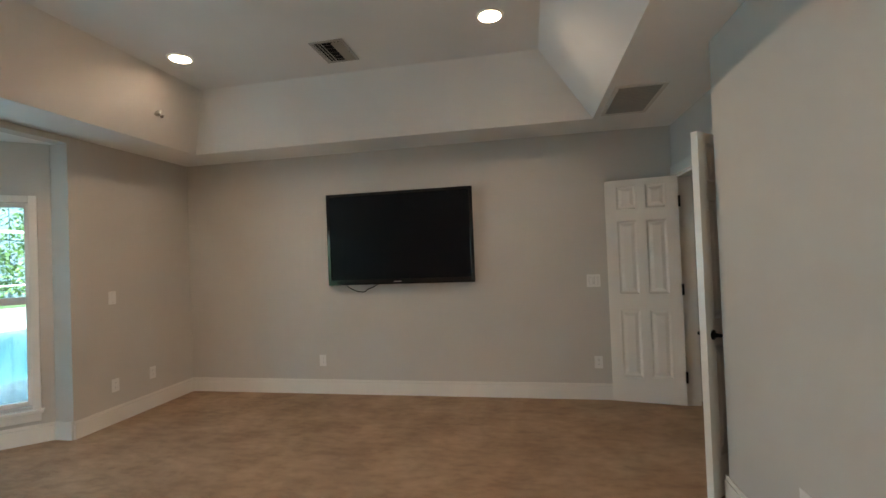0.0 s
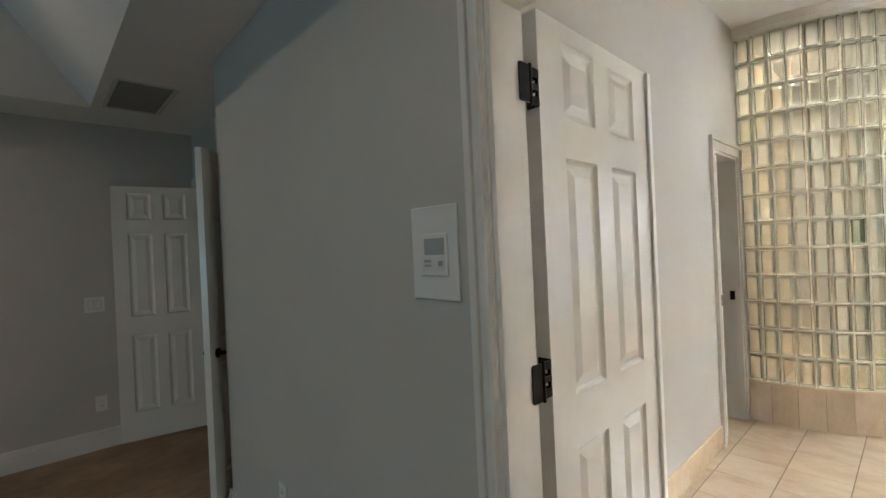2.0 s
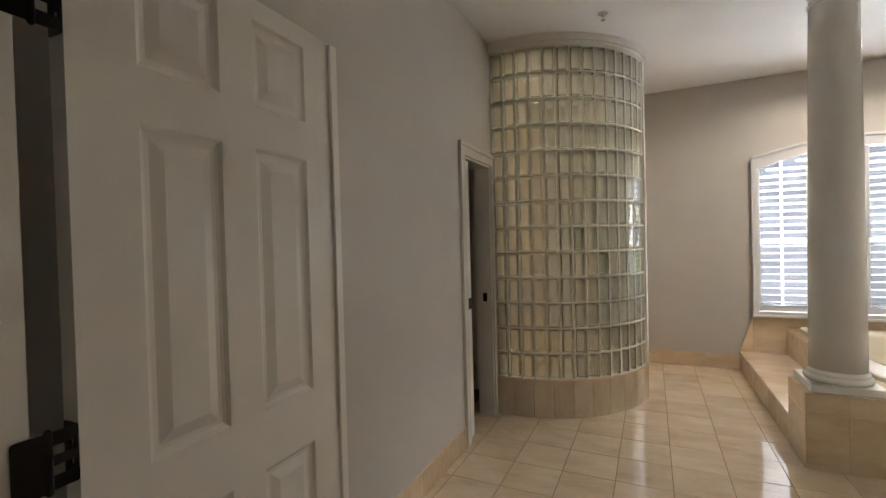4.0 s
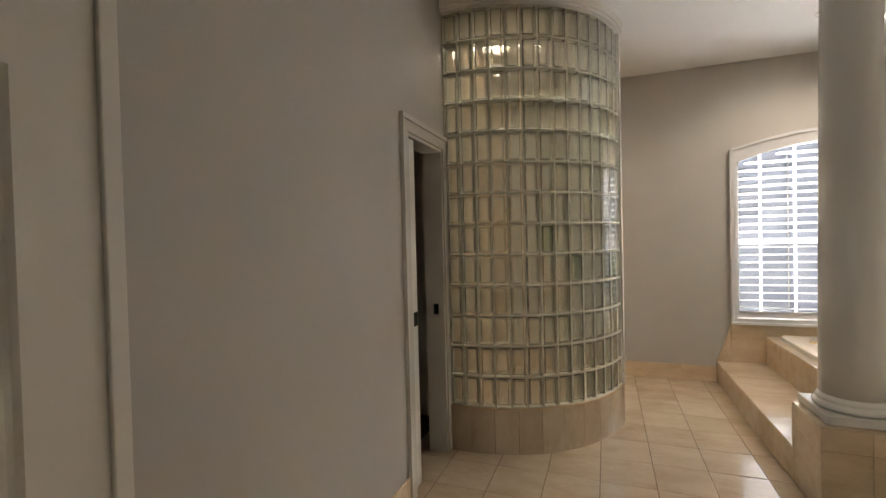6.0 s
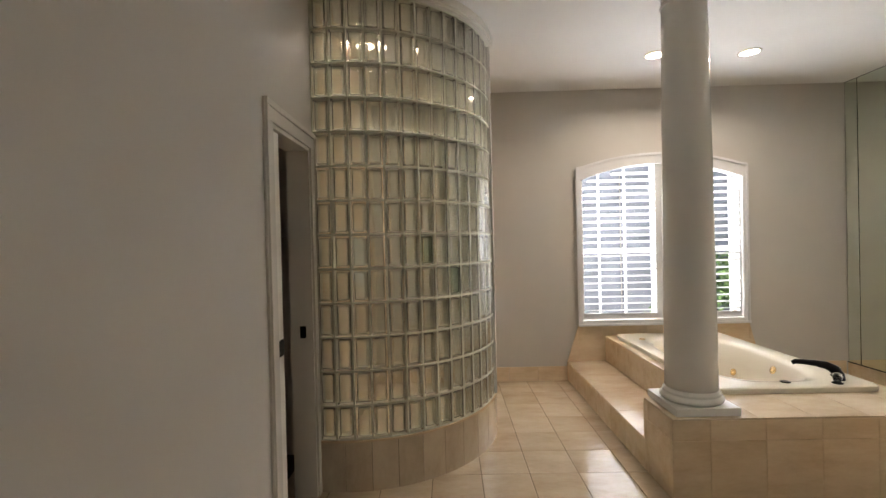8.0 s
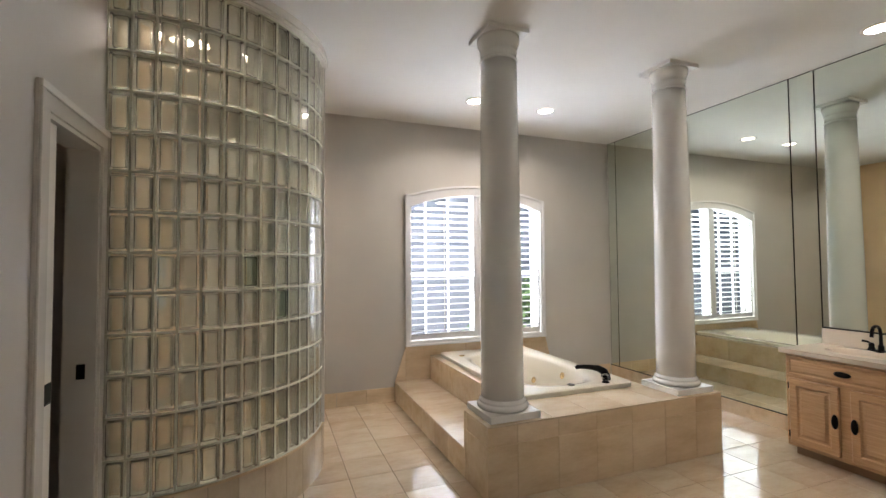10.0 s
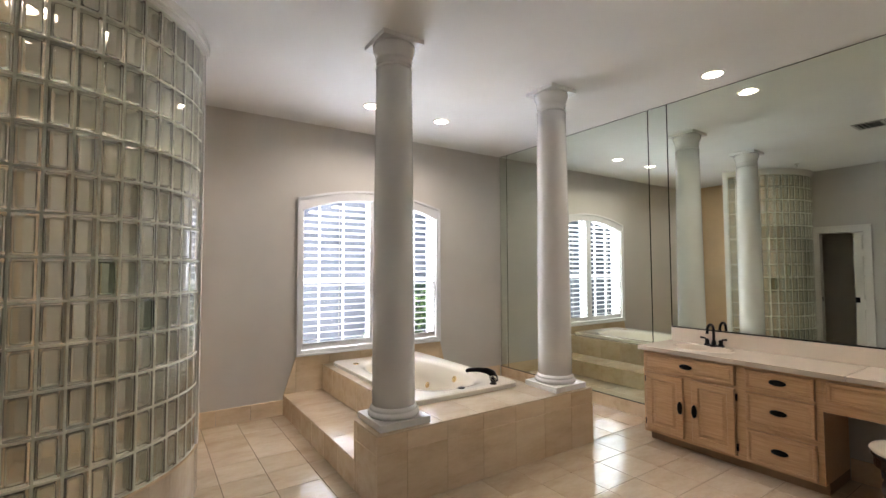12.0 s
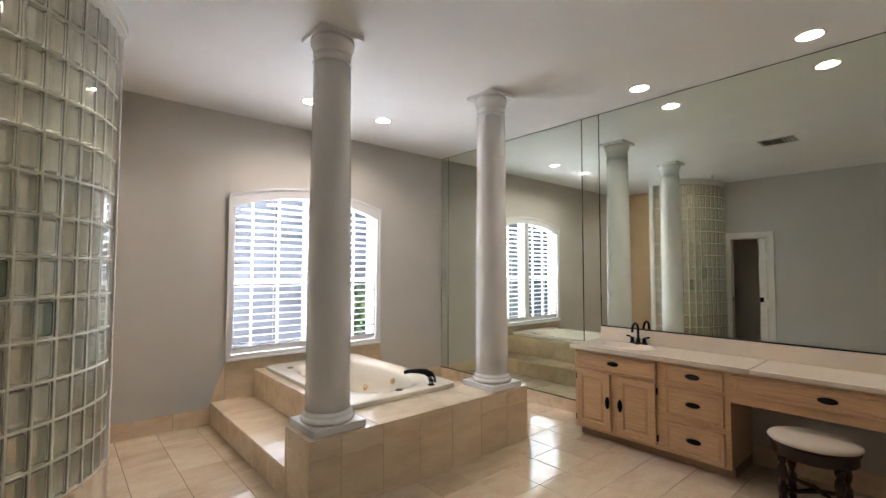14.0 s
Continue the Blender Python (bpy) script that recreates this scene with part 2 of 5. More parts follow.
BEDROOM_LAMPS = ((-1.83, 2.97), (0.515, 2.97), (-1.83, 0.6), (0.515, 0.6), (-1.83, -1.7), (0.515, -1.7))


def ceiling_with_cans(bm, loop, z, centres):
    """A ceiling's underside over a loop of x, y with a round can let in at each centre."""
    outer = [bm.verts.new((x, y, z)) for x, y in loop]
    edges = [bm.edges.new((a, b)) for a, b in zip(outer, outer[1:] + outer[:1])]
    n = 28
    for cx, cy in centres:
        rings = [[bm.verts.new((cx + 0.071 * math.cos(2 * math.pi * k / n), cy + 0.071 * math.sin(2 * math.pi * k / n), h)) for k in range(n)] for h in (z, z + 0.055)]
        edges += [bm.edges.new((rings[0][k], rings[0][(k + 1) % n])) for k in range(n)]
        for k in range(n):
            bm.faces.new((rings[0][k], rings[0][(k + 1) % n], rings[1][(k + 1) % n], rings[1][k]))
        bm.faces.new(rings[1])
    bmesh.ops.triangle_fill(bm, edges=edges, use_beauty=True)
    return outer

# ---- structure: bedroom ----
structure("wall_tv", boxes((-3.3, 3.4, TVY, TVY + 0.12, -0.02, 3.3)), WALL, "greige painted bedroom wall behind the television")
structure("wall_dividing", boxes((WX, BX, 0.763, 2.72, 0, 3.3), (WX, BX, -0.82, 0.763, 2.04, 3.3), (WX, BX, MY, -0.82, 0, 3.3)), WALL, "greige painted wall between bedroom and bathroom with a doorway")
structure("wall_recess", boxes((BX, RX + 0.12, 2.60, 2.72, 0, 3.3), (RX, RX + 0.12, 2.72, 3.10, 0, 3.3), (RX, RX + 0.12, 4.34, TVY, 0, 3.3), (RX, RX + 0.12, 3.10, 4.34, 2.05, 3.3)), WALL, "greige painted recess wall with a double doorway")
structure("wall_hall", boxes((3.28, 3.4, 2.60, TVY, 0, 3.3), (RX + 0.12, 3.28, 2.60, 2.72, 0, 3.3)), WALL, "plain painted wall of the hall past the double doors")
structure("wall_left", boxes((LX - 0.22, LX, 3.14, TVY, 0, 3.3), (LX - 0.12, LX, SOUTH, -0.9, 0, 3.3), (LX - 0.12, LX, -0.9, 3.14, 2.475, 3.3)), WALL, "greige painted bedroom wall beside the window bay")
structure("wall_behind", boxes((LX - 0.12, BX, SOUTH - 0.12, SOUTH, -0.02, 3.3)), WALL, "plain greige painted wall")
structure("floor_bedroom", boxes((-4.8, 1.80, SOUTH - 0.12, TVY, -0.1, 0.0), (1.80, 3.4, 2.6, TVY, -0.1, 0.0)), CARPET, "tan wall-to-wall carpet with faint brush marks")


def bay_wall(name, p, q, opening=None, z1=2.475):
    """A bay wall from p to q seen from inside, with a window opening (from, to, sill, head) along it."""
    p, q = Vector((*p, 0)), Vector((*q, 0))
    d, n = (q - p).normalized(), (q - p).length
    rows = [(0, n, 0, 0.12, 0, z1)] if not opening else [
        (0, opening[0], 0, 0.12, 0, z1), (opening[1], n, 0, 0.12, 0, z1),
        (opening[0], opening[1], 0, 0.12, 0, opening[2]), (opening[0], opening[1], 0, 0.12, opening[3], z1)]
    ob = structure(name, boxes(*rows), WALL, "greige painted wall of the window bay")
    ob.matrix_world = Matrix.Translation(p) @ Matrix.Rotation(math.atan2(d.y, d.x), 4, "Z")
    return ob


def bay_window(name, wall, a, b, sill, head):
    """A casement with white frame, sill and casing; y is out of the room."""
    e = tagged(new(name), "white framed window looking out over the pool", kind="structure")
    e.matrix_world = wall.matrix_world.copy()
    c = 0.056
    part("casing", boxes((a - c, a, -0.02, -0.002, sill - 0.02, head + c), (b, b + c, -0.02, -0.002, sill - 0.02, head + c), (a, b, -0.02, -0.002, head, head + c), bevel=0.004), TRIM, e)
    part("window_sill", boxes((a - c - 0.02, b + c + 0.02, -0.05, 0.03, sill - 0.05, sill - 0.02), (a - c, b + c, -0.02, -0.002, sill - 0.12, sill - 0.05), bevel=0.005), TRIM, e)
    f = 0.038
    mid = 1.14
    part("window_frame", boxes((a, a + f, 0.04, 0.09, sill, head), (b - f, b, 0.04, 0.09, sill, head), (a + f, b - f, 0.04, 0.09, sill, sill + f), (a + f, b - f, 0.04, 0.09, head - f, head), (a + f, b - f, 0.04, 0.09, mid, mid + 0.06), bevel=0.004), TRIM, e)
    for z0, z1 in ((sill + f, mid), (mid + 0.06, head - f)):
        p = part("pane", boxes((a + f, b - f, 0.06, 0.064, z0, z1)), TINTED_PANE, e)
        p.visible_shadow = False


A0, A1 = (-3.235, 3.10), (-4.235, 2.20)
B0, B1 = (-4.235, 0.02), (-3.235, -0.88)
wall_a = bay_wall("wall_bay_north", A1, A0, (0.30, 1.205, 0.30, 1.98))
wall_b = bay_wall("wall_bay_middle", B0, A1, (0.25, 1.93, 0.30, 1.98))
wall_c = bay_wall("wall_bay_south", B1, B0, (0.30, 1.045, 0.30, 1.98))
structure("wall_bay_return", boxes((-3.4, LX - 0.12, -1.0, -0.87, 0, 2.475)), WALL, "greige painted return of the window bay")
bay_window("window_1", wall_a, 0.30, 1.205, 0.30, 1.98)
bay_window("window_2", wall_b, 0.25, 1.93, 0.30, 1.98)
bay_window("window_3", wall_c, 0.30, 1.045, 0.30, 1.98)
structure("ceiling_bay", boxes((-4.6, LX - 0.12, -1.1, 3.2, 2.477, 2.6)), CEIL, "flat white ceiling over the window bay")


def tray_ceiling():
    bm = bmesh.new()
    x0, x1, y0, y1 = -2.57, 1.29, -2.7, 4.0
    u = 0.45
    outer = [(LX - 0.1, SOUTH - 0.1), (WX + 0.55, SOUTH - 0.1), (WX + 0.55, TVY + 0.05), (LX - 0.1, TVY + 0.05)]
    lo = [(x0, y0), (x1, y0), (x1, y1), (x0, y1)]
    hi = [(x0 + u, y0 + u), (x1 - u, y0 + u), (x1 - u, y1 - u), (x0 + u, y1 - u)]
    a = [bm.verts.new((*p, CB)) for p in outer]
    b = [bm.verts.new((*p, CB)) for p in lo]
    c = ceiling_with_cans(bm, hi, CT, BEDROOM_LAMPS)
    top = [bm.verts.new((*p, CT + 0.1)) for p in outer]
    for i in range(4):
        j = (i + 1) % 4
        bm.faces.new((a[i], a[j], b[j], b[i]))
        bm.faces.new((b[i], b[j], c[j], c[i]))
        bm.faces.new((a[i], a[j], top[j], top[i]))
    bm.faces.new(top)
    return structure("ceiling_bedroom", bm, CEIL, "white tray ceiling with sloped sides")


tray_ceiling()
structure("ceiling_hall", boxes((2.2, 3.4, 2.6, TVY, 2.6, 2.7)), CEIL, "flat white hall ceiling")


def skirting(rows, label="white moulded baseboard"):
    """Rows of x0, x1, y0, y1: the foot of the board; the top is stepped."""
    bm = bmesh.new()
    for x0, x1, y0, y1 in rows:
        box(bm, x0, x1, y0, y1, 0.001, 0.125)
        thin = 0.005
        along_x = abs(x1 - x0) > abs(y1 - y0)
        box(bm, x0 if along_x else x0 + thin, x1 if along_x else x1 - thin, y0 + (thin if along_x else 0), y1 - (thin if along_x else 0), 0.125, 0.153, bevel=0.003)
    return structure("baseboard", bm, TRIM, label)


skirting([(LX, RX, TVY - 0.018, TVY)])
skirting([(LX, LX + 0.018, 3.105, TVY - 0.018)])
skirting([(WX - 0.018, WX, 0.84, 2.738)])
skirting([(WX, RX, 2.72, 2.738)])
skirting([(RX - 0.018, RX, 2.738, 3.02)])
bay_board = skirting([(0, 1.34, -0.018, 0)])
bay_board.matrix_world = wall_a.matrix_world.copy()
structure("baseboard", boxes((-3.235, LX, 3.087, 3.105, 0, 0.153)), TRIM, "white moulded baseboard at the bay corner")
structure("wall_bay_corner", boxes((-3.34, LX, 3.105, 3.14, 0, 2.475)), WALL, "greige painted corner of the bay")

# ---- structure: bath ----
DX0, DX1 = 4.42, 4.975
structure("wall_north", boxes((BX, 3.9, NY, NY + 0.13, 0, 3.3), (3.9, DX0, NY, NY + 0.014, 0, 3.3), (3.9, DX0, NY + 0.06, NY + 0.13, 0, 3.3), (DX1, 7.3, NY, NY + 0.13, 0, 3.3), (DX0, DX1, NY, NY + 0.13, 2.03, 3.3)), WALL, "greige painted bathroom wall with a pocket door opening")
structure("wall_mirror", boxes((BX, 7.3, MY - 0.15, MY - 0.012, 0, 3.3)), WALL, "painted wall that carries the mirror")
WY0, WY1, WZ0, WZ1, WZA = -2.825, -1.13, 0.60, 2.19, 2.32


def arch_z(y, z_side=WZ1, z_top=WZA):
    c, h = (WY0 + WY1) / 2, (WY1 - WY0) / 2
    rise = z_top - z_side
    r = (h * h + rise * rise) / (2 * rise)
    return z_top - r + math.sqrt(max(0, r * r - (y - c) ** 2))


def arch_points(y0, y1, off=0.0, n=24):
    return [(y0 + (y1 - y0) * i / n, arch_z(min(max(y0 + (y1 - y0) * i / n, WY0), WY1)) + off) for i in range(n + 1)]


def strip_yz(bm, lower, upper, x0, x1):
    """A solid between two rows of y, z, from x0 to x1."""
    rings = [[bm.verts.new((x, y, z)) for x, (y, z) in ((x0, l), (x0, u), (x1, u), (x1, l))] for l, u in zip(lower, upper)]
    for a, b in zip(rings, rings[1:]):
        for i in range(4):
            bm.faces.new((a[i], a[(i + 1) % 4], b[(i + 1) % 4], b[i]))
    bm.faces.new(rings[0])
    bm.faces.new(rings[-1][::-1])


def window_wall():
    bm = boxes((EX, EX + 0.2, MY - 0.15, WY0, 0, 3.3), (EX, EX + 0.2, WY1, NY + 0.1, 0, 3.3), (EX, EX + 0.2, WY0, WY1, 0, WZ0))
    pts = arch_points(WY0, WY1)
    strip_yz(bm, pts, [(y, 3.3) for y, _ in pts], EX, EX + 0.2)
    return structure("wall_window", bm, WALL, "greige painted bathroom wall with an arched window")


window_wall()
bm = bmesh.new()
loop = [(WX + 0.05, MY - 0.15), (7.3, MY - 0.15), (7.3, NY + 0.13), (WX + 0.05, NY + 0.13)]
lo = ceiling_with_cans(bm, loop, CBATH, [p[:2] for p in BATH_LAMPS])
hi = [bm.verts.new((x, y, CBATH + 0.15)) for x, y in loop]
for i in range(4):
    bm.faces.new((lo[i], lo[(i + 1) % 4], hi[(i + 1) % 4], hi[i]))
bm.faces.new(hi)
structure("ceiling_bath", bm, CEIL, "flat white bathroom ceiling")
structure("wall_closet", boxes((3.2, 5.6, 2.05, 2.18, 0, 3.3), (5.5, 5.6, NY + 0.13, 2.05, 0, 3.3), (3.2, 3.3, NY + 0.13, 2.05, 0, 3.3)), WALL_DARK, "closet wall past the pocket door, its paint brightened for lack of light")
structure("ceiling_closet", boxes((BX, 5.6, NY + 0.13, 2.58, 2.45, 2.55)), CEIL, "closet ceiling")
structure("baseboard", boxes((4.0, 5.5, 2.035, 2.05, 0, 0.13), bevel=0.003), TRIM, "white baseboard in the closet")
floor_bath = structure("floor_bath", boxes((WX + 0.073, 7.3, MY - 0.15, 2.58, -0.1, -0.003)), GROUT, "grout bed under polished beige marble tiles")

# ---- bath: fixed things ----
def casing(name, x0, x1, head, y, out, label, w=0.09):
    """A moulded door casing on a wall face y; out is -1 or 1, the side it stands proud."""
    bm = bmesh.new()
    for (a, b, c, d) in ((x0 - w, x0, 0, head), (x1, x1 + w, 0, head), (x0 - w, x1 + w, head, head + w)):
        box(bm, a, b, y, y + out * 0.012, c, d, bevel=0.002)
    for (a, b, c, d) in ((x0 - w, x0 - w + 0.03, 0, head + w - 0.03), (x1 + w - 0.03, x1 + w, 0, head + w - 0.03), (x0 - w, x1 + w, head + w - 0.03, head + w)):
        box(bm, a, b, y + out * 0.012, y + out * 0.024, c, d, bevel=0.004)
    return structure(name, bm, TRIM, label)


casing("door_casing", DX0, DX1, 2.03, NY, -1, "white moulded casing of the pocket door")
structure("door_jamb", boxes((DX0, DX0 + 0.004, NY + 0.002, NY + 0.014, 0, 2.012), (DX0, DX0 + 0.004, NY + 0.06, NY + 0.13, 0, 2.012), (DX1 - 0.018, DX1, NY, NY + 0.13, 0, 2.012), (DX0, DX1, NY + 0.001, NY + 0.13, 2.012, 2.03)), TRIM, "white jamb of the pocket door")


def six_panel_door(w, h, t, m, label, name="door", stile=0.115, mid=0.10, panel_mat=None):
    """A six-panel leaf; x from the hinge edge, y through its thickness, z up."""
    e = empty(name, label, "door", m)
    e.empty_display_size = 0.1
    pw = (w - 2 * stile - mid) / 2
    rows = [(0.225, 0.835), (0.985, 1.650), (1.760, 1.975)]
    k = h / 2.03
    rows = [(a * k, b * k) for a, b in rows]
    xs = [(stile, stile + pw), (stile + pw + mid, w - stile)]
    bm = bmesh.new()
    box(bm, 0, stile, 0, t, 0, h)
    box(bm, w - stile, w, 0, t, 0, h)
    for z0, z1 in rows:
        box(bm, stile + pw, stile + pw + mid, 0, t, z0, z1)
    zs = [0] + [z for r in rows for z in r] + [h]
    for i in range(0, len(zs), 2):
        box(bm, stile, w - stile, 0, t, zs[i], zs[i + 1])
    part("leaf", bm, DOORP, e)
    for x0, x1 in xs:
        for z0, z1 in rows:
            bm = bmesh.new()
            rings = []
            for inset, d in ((0, 0.0), (0.007, 0.008), (0.014, 0.0115), (0.024, 0.012), (0.050, 0.003)):
                rings.append([(x0 + inset, z0 + inset, d), (x1 - inset, z0 + inset, d), (x1 - inset, z1 - inset, d), (x0 + inset, z1 - inset, d)])
            for side in (0, 1):
                vv = [[bm.verts.new((x, d if side == 0 else t - d, z)) for x, z, d in r] for r in rings]
                for a, b in zip(vv, vv[1:]):
                    for i in range(4):
                        bm.faces.new((a[i], a[(i + 1) % 4], b[(i + 1) % 4], b[i]))
                bm.faces.new(vv[-1])
            part("panel", bm, DOORP, e)
    return e


# bathroom door, opened against the wall
bath_door = six_panel_door(0.715, 2.045, 0.044, pose(1.941, 0.748, 0.012, 0, 0, 1.2), "white six-panel door, wide open, with black hinges", stile=0.120, mid=0.10)


def hinge_plate(bm, a, b, z, r=0.010):
    """A thin upright plate from a to b (x, y), half a hinge high, with two rounded outer corners at a."""
    (ax, ay), (bx, by) = a, b
    h, w = 0.049, math.hypot(bx - ax, by - ay)
    out = [(w, -h), (w, h)] + [(r - r * math.sin(t), h - r + r * math.cos(t)) for t in (0, 0.52, 1.05, 1.57)] + [(r - r * math.cos(t), -h + r - r * math.sin(t)) for t in (0, 0.52, 1.05, 1.57)]
    dx, dy = (bx - ax) / w, (by - ay) / w
    rows = [[bm.verts.new((ax + dx * u - dy * o, ay + dy * u + dx * o, z + v)) for u, v in out] for o in (0.0, -0.003)]
    n = len(out)
    bm.faces.new(rows[0])
    bm.faces.new(rows[1][::-1])
    for k in range(n):
        bm.faces.new((rows[0][k], rows[0][(k + 1) % n], rows[1][(k + 1) % n], rows[1][k]))


def butt_hinge(z):
    """A black wide-throw hinge: a leaf on the jamb, one on the door's edge, and the knuckle between them."""
    bm = bmesh.new()
    hinge_plate(bm, (-0.094, -0.0035), (-0.087, -0.0035), z, 0.006)
    box(bm, -0.087, -0.048, -0.0065, -0.0035, z - 0.049, z + 0.049)
    e = part("hinge", bm, BLACK, bath_door, "black steel butt hinge")
    bm = bmesh.new()
    box(bm, -0.0035, -0.0003, 0.0, 0.010, z - 0.048, z + 0.048)
    box(bm, -0.0035, -0.0003, 0.022, 0.038, z - 0.048, z + 0.048)
    for z0, z1 in ((-0.048, -0.025), (-0.008, 0.008), (0.025, 0.048)):
        box(bm, -0.0035, -0.0003, 0.010, 0.022, z + z0, z + z1)
        box(bm, -0.042, -0.0035, -0.003, 0.0, z + z0, z + z1)
    part("hinge_leaf", bm, BLACK, e)
    bm = bmesh.new()
    lathe(bm, [(0.002, z - 0.055), (0.0058, z - 0.051), (0.0058, z + 0.051), (0.002, z + 0.055)], 14, -0.046, -0.005)
    part("knuckle", bm, BLACK, e)


for z in (1.832, 1.072, 0.25):
    butt_hinge(z)
part("astragal", boxes((0.706, 0.736, -0.012, -0.0005, 0.004, 2.041), (0.7155, 0.736, -0.0005, 0.030, 0.004, 2.041), bevel=0.003), DOORP, bath_door, "white edge moulding")

# casing and jamb of the bathroom doorway
JY = 0.745
bm = bmesh.new()
for a, b, d in ((JY + 0.004, JY + 0.0605, 0.012), (JY + 0.040, JY + 0.062, 0.024), (JY + 0.0055, JY + 0.020, 0.018)):
    box(bm, WX - d, WX, a, b, 0, 2.04, bevel=0.003)
box(bm, WX - 0.02, WX, -0.91, JY + 0.062, 2.04, 2.102, bevel=0.004)
box(bm, WX - 0.02, WX, -0.91, -0.82, 0, 2.04, bevel=0.004)
structure("door_casing", bm, TRIM, "white moulded casing of the bathroom doorway")
structure("door_jamb", boxes((WX - 0.004, BX + 0.016, JY, JY + 0.018, 0, 2.022), (WX + 0.004, WX + 0.070, JY - 0.013, JY - 0.0005, 0, 2.010), (WX - 0.004, BX + 0.004, -0.838, JY, 2.022, 2.04), (WX - 0.004, BX + 0.004, -0.838, -0.82, 0, 2.022)), TRIM, "white jamb with a door stop")
bm = bmesh.new()
for a, b, d in ((JY + 0.019, JY + 0.0835, 0.012), (JY + 0.058, JY + 0.085, 0.020)):
    box(bm, BX, BX + d, a, b, 0, 2.04, bevel=0.003)
box(bm, BX, BX + 0.012, -0.91, JY + 0.085, 2.04, 2.13, bevel=0.003)
box(bm, BX, BX + 0.02, -0.91, -0.82, 0, 2.04, bevel=0.004)
structure("door_casing", bm, TRIM, "white casing on the bathroom side")

pocket = six_panel_door(0.61, 2.0, 0.035, pose(4.55 - 0.61, NY + 0.018, 0.008), "white six-panel pocket door, half slid open", name="pocket_door", stile=0.1, mid=0.07)
part("edge_pull", boxes((0.555, 0.6115, -0.002, 0.037, 0.925, 1.005), bevel=0.0015), BLACK, pocket, "black recessed edge pull")
part("strike_plate", boxes((DX1 - 0.022, DX1 - 0.0175, NY + 0.04, NY + 0.075, 0.93, 1.0), bevel=0.001), BLACK, None)
bpy.data.objects["strike_plate"]["kind"] = "structure"

# glass block shower wall
GX, GY, GR = 6.01, 0.885, 1.0
GZ0, ROWS_N, PITCH = 0.305, 13, 0.2032
A_START = math.radians(171.4)
A_STEP = 0.1075 / GR
A_END = A_START + 14.6 * A_STEP
NCOL = 14


def arc_prism(bm, r0, r1, a0, a1, z0, z1, n=48):
    rings = []
    for i in range(n + 1):
        a = a0 + (a1 - a0) * i / n
        c, s = math.cos(a), math.sin(a)
        rings.append([bm.verts.new((GX + r * c, GY + r * s, z)) for r, z in ((r0, z0), (r1, z0), (r1, z1), (r0, z1))])
    for a, b in zip(rings, rings[1:]):
        for i in range(4):
            f = bm.faces.new((a[i], a[(i + 1) % 4], b[(i + 1) % 4], b[i]))
    bm.faces.new(rings[0])
    bm.faces.new(rings[-1][::-1])


shower = empty("shower_enclosure", "curved glass block shower wall on a beige marble curb", "shower", group="")
bm = bmesh.new()
arc_prism(bm, GR - 0.10, GR - 0.004, A_START, A_END, 0, GZ0 - 0.004)
part("curb", bm, GROUT, shower)
bm = bmesh.new()
arc_prism(bm, GR - 0.11, GR + 0.008, A_START, A_END, GZ0 - 0.012, GZ0)
part("curb_cap", bm, MARBLE_WALL, shower, "thin beige marble cap")
zt = GZ0 + ROWS_N * PITCH
bm = bmesh.new()
arc_prism(bm, GR - 0.10, GR + 0.006, A_START, A_END, zt + 0.002, CBATH - 0.055)
part("header", bm, TRIM, shower, "white curved header")
bm = bmesh.new()
arc_prism(bm, GR - 0.11, GR + 0.03, A_START, A_END, CBATH - 0.055, CBATH - 0.002)
arc_prism(bm, GR - 0.11, GR + 0.016, A_START, A_END, CBATH - 0.075, CBATH - 0.055)
part("crown_moulding", bm, TRIM, shower, "white curved crown moulding")
for r in range(ROWS_N + 1):
    bm = bmesh.new()
    z = GZ0 + r * PITCH
    arc_prism(bm, GR - 0.082, GR - 0.0050, A_START, A_START + NCOL * A_STEP, max(GZ0, z - 0.0054), z + 0.0054)
    part("mortar_joint", bm, MORTAR, shower)
for c in range(NCOL + 1):
    bm = bmesh.new()
    a = A_START + c * A_STEP
    arc_prism(bm, GR - 0.081, GR - 0.0055, a - 0.0052, a + 0.0052, GZ0, zt, 2)
    part("mortar_joint", bm, MORTAR, shower)
ex, ey = GX + GR * math.cos(A_END), GY + GR * math.sin(A_END)
bm = bmesh.new()
arc_prism(bm, GR - 0.10, GR + 0.008, A_START + NCOL * A_STEP + 0.005, A_END, GZ0, zt + 0.002, 4)
part("end_post", bm, TRIM, shower, "white end post")
bm = bmesh.new()
arc_prism(bm, GR - 0.10, GR + 0.004, A_START - 0.03, A_START - 0.005, GZ0, zt + 0.002, 4)
part("wall_post", bm, TRIM, shower, "white strip against the wall")


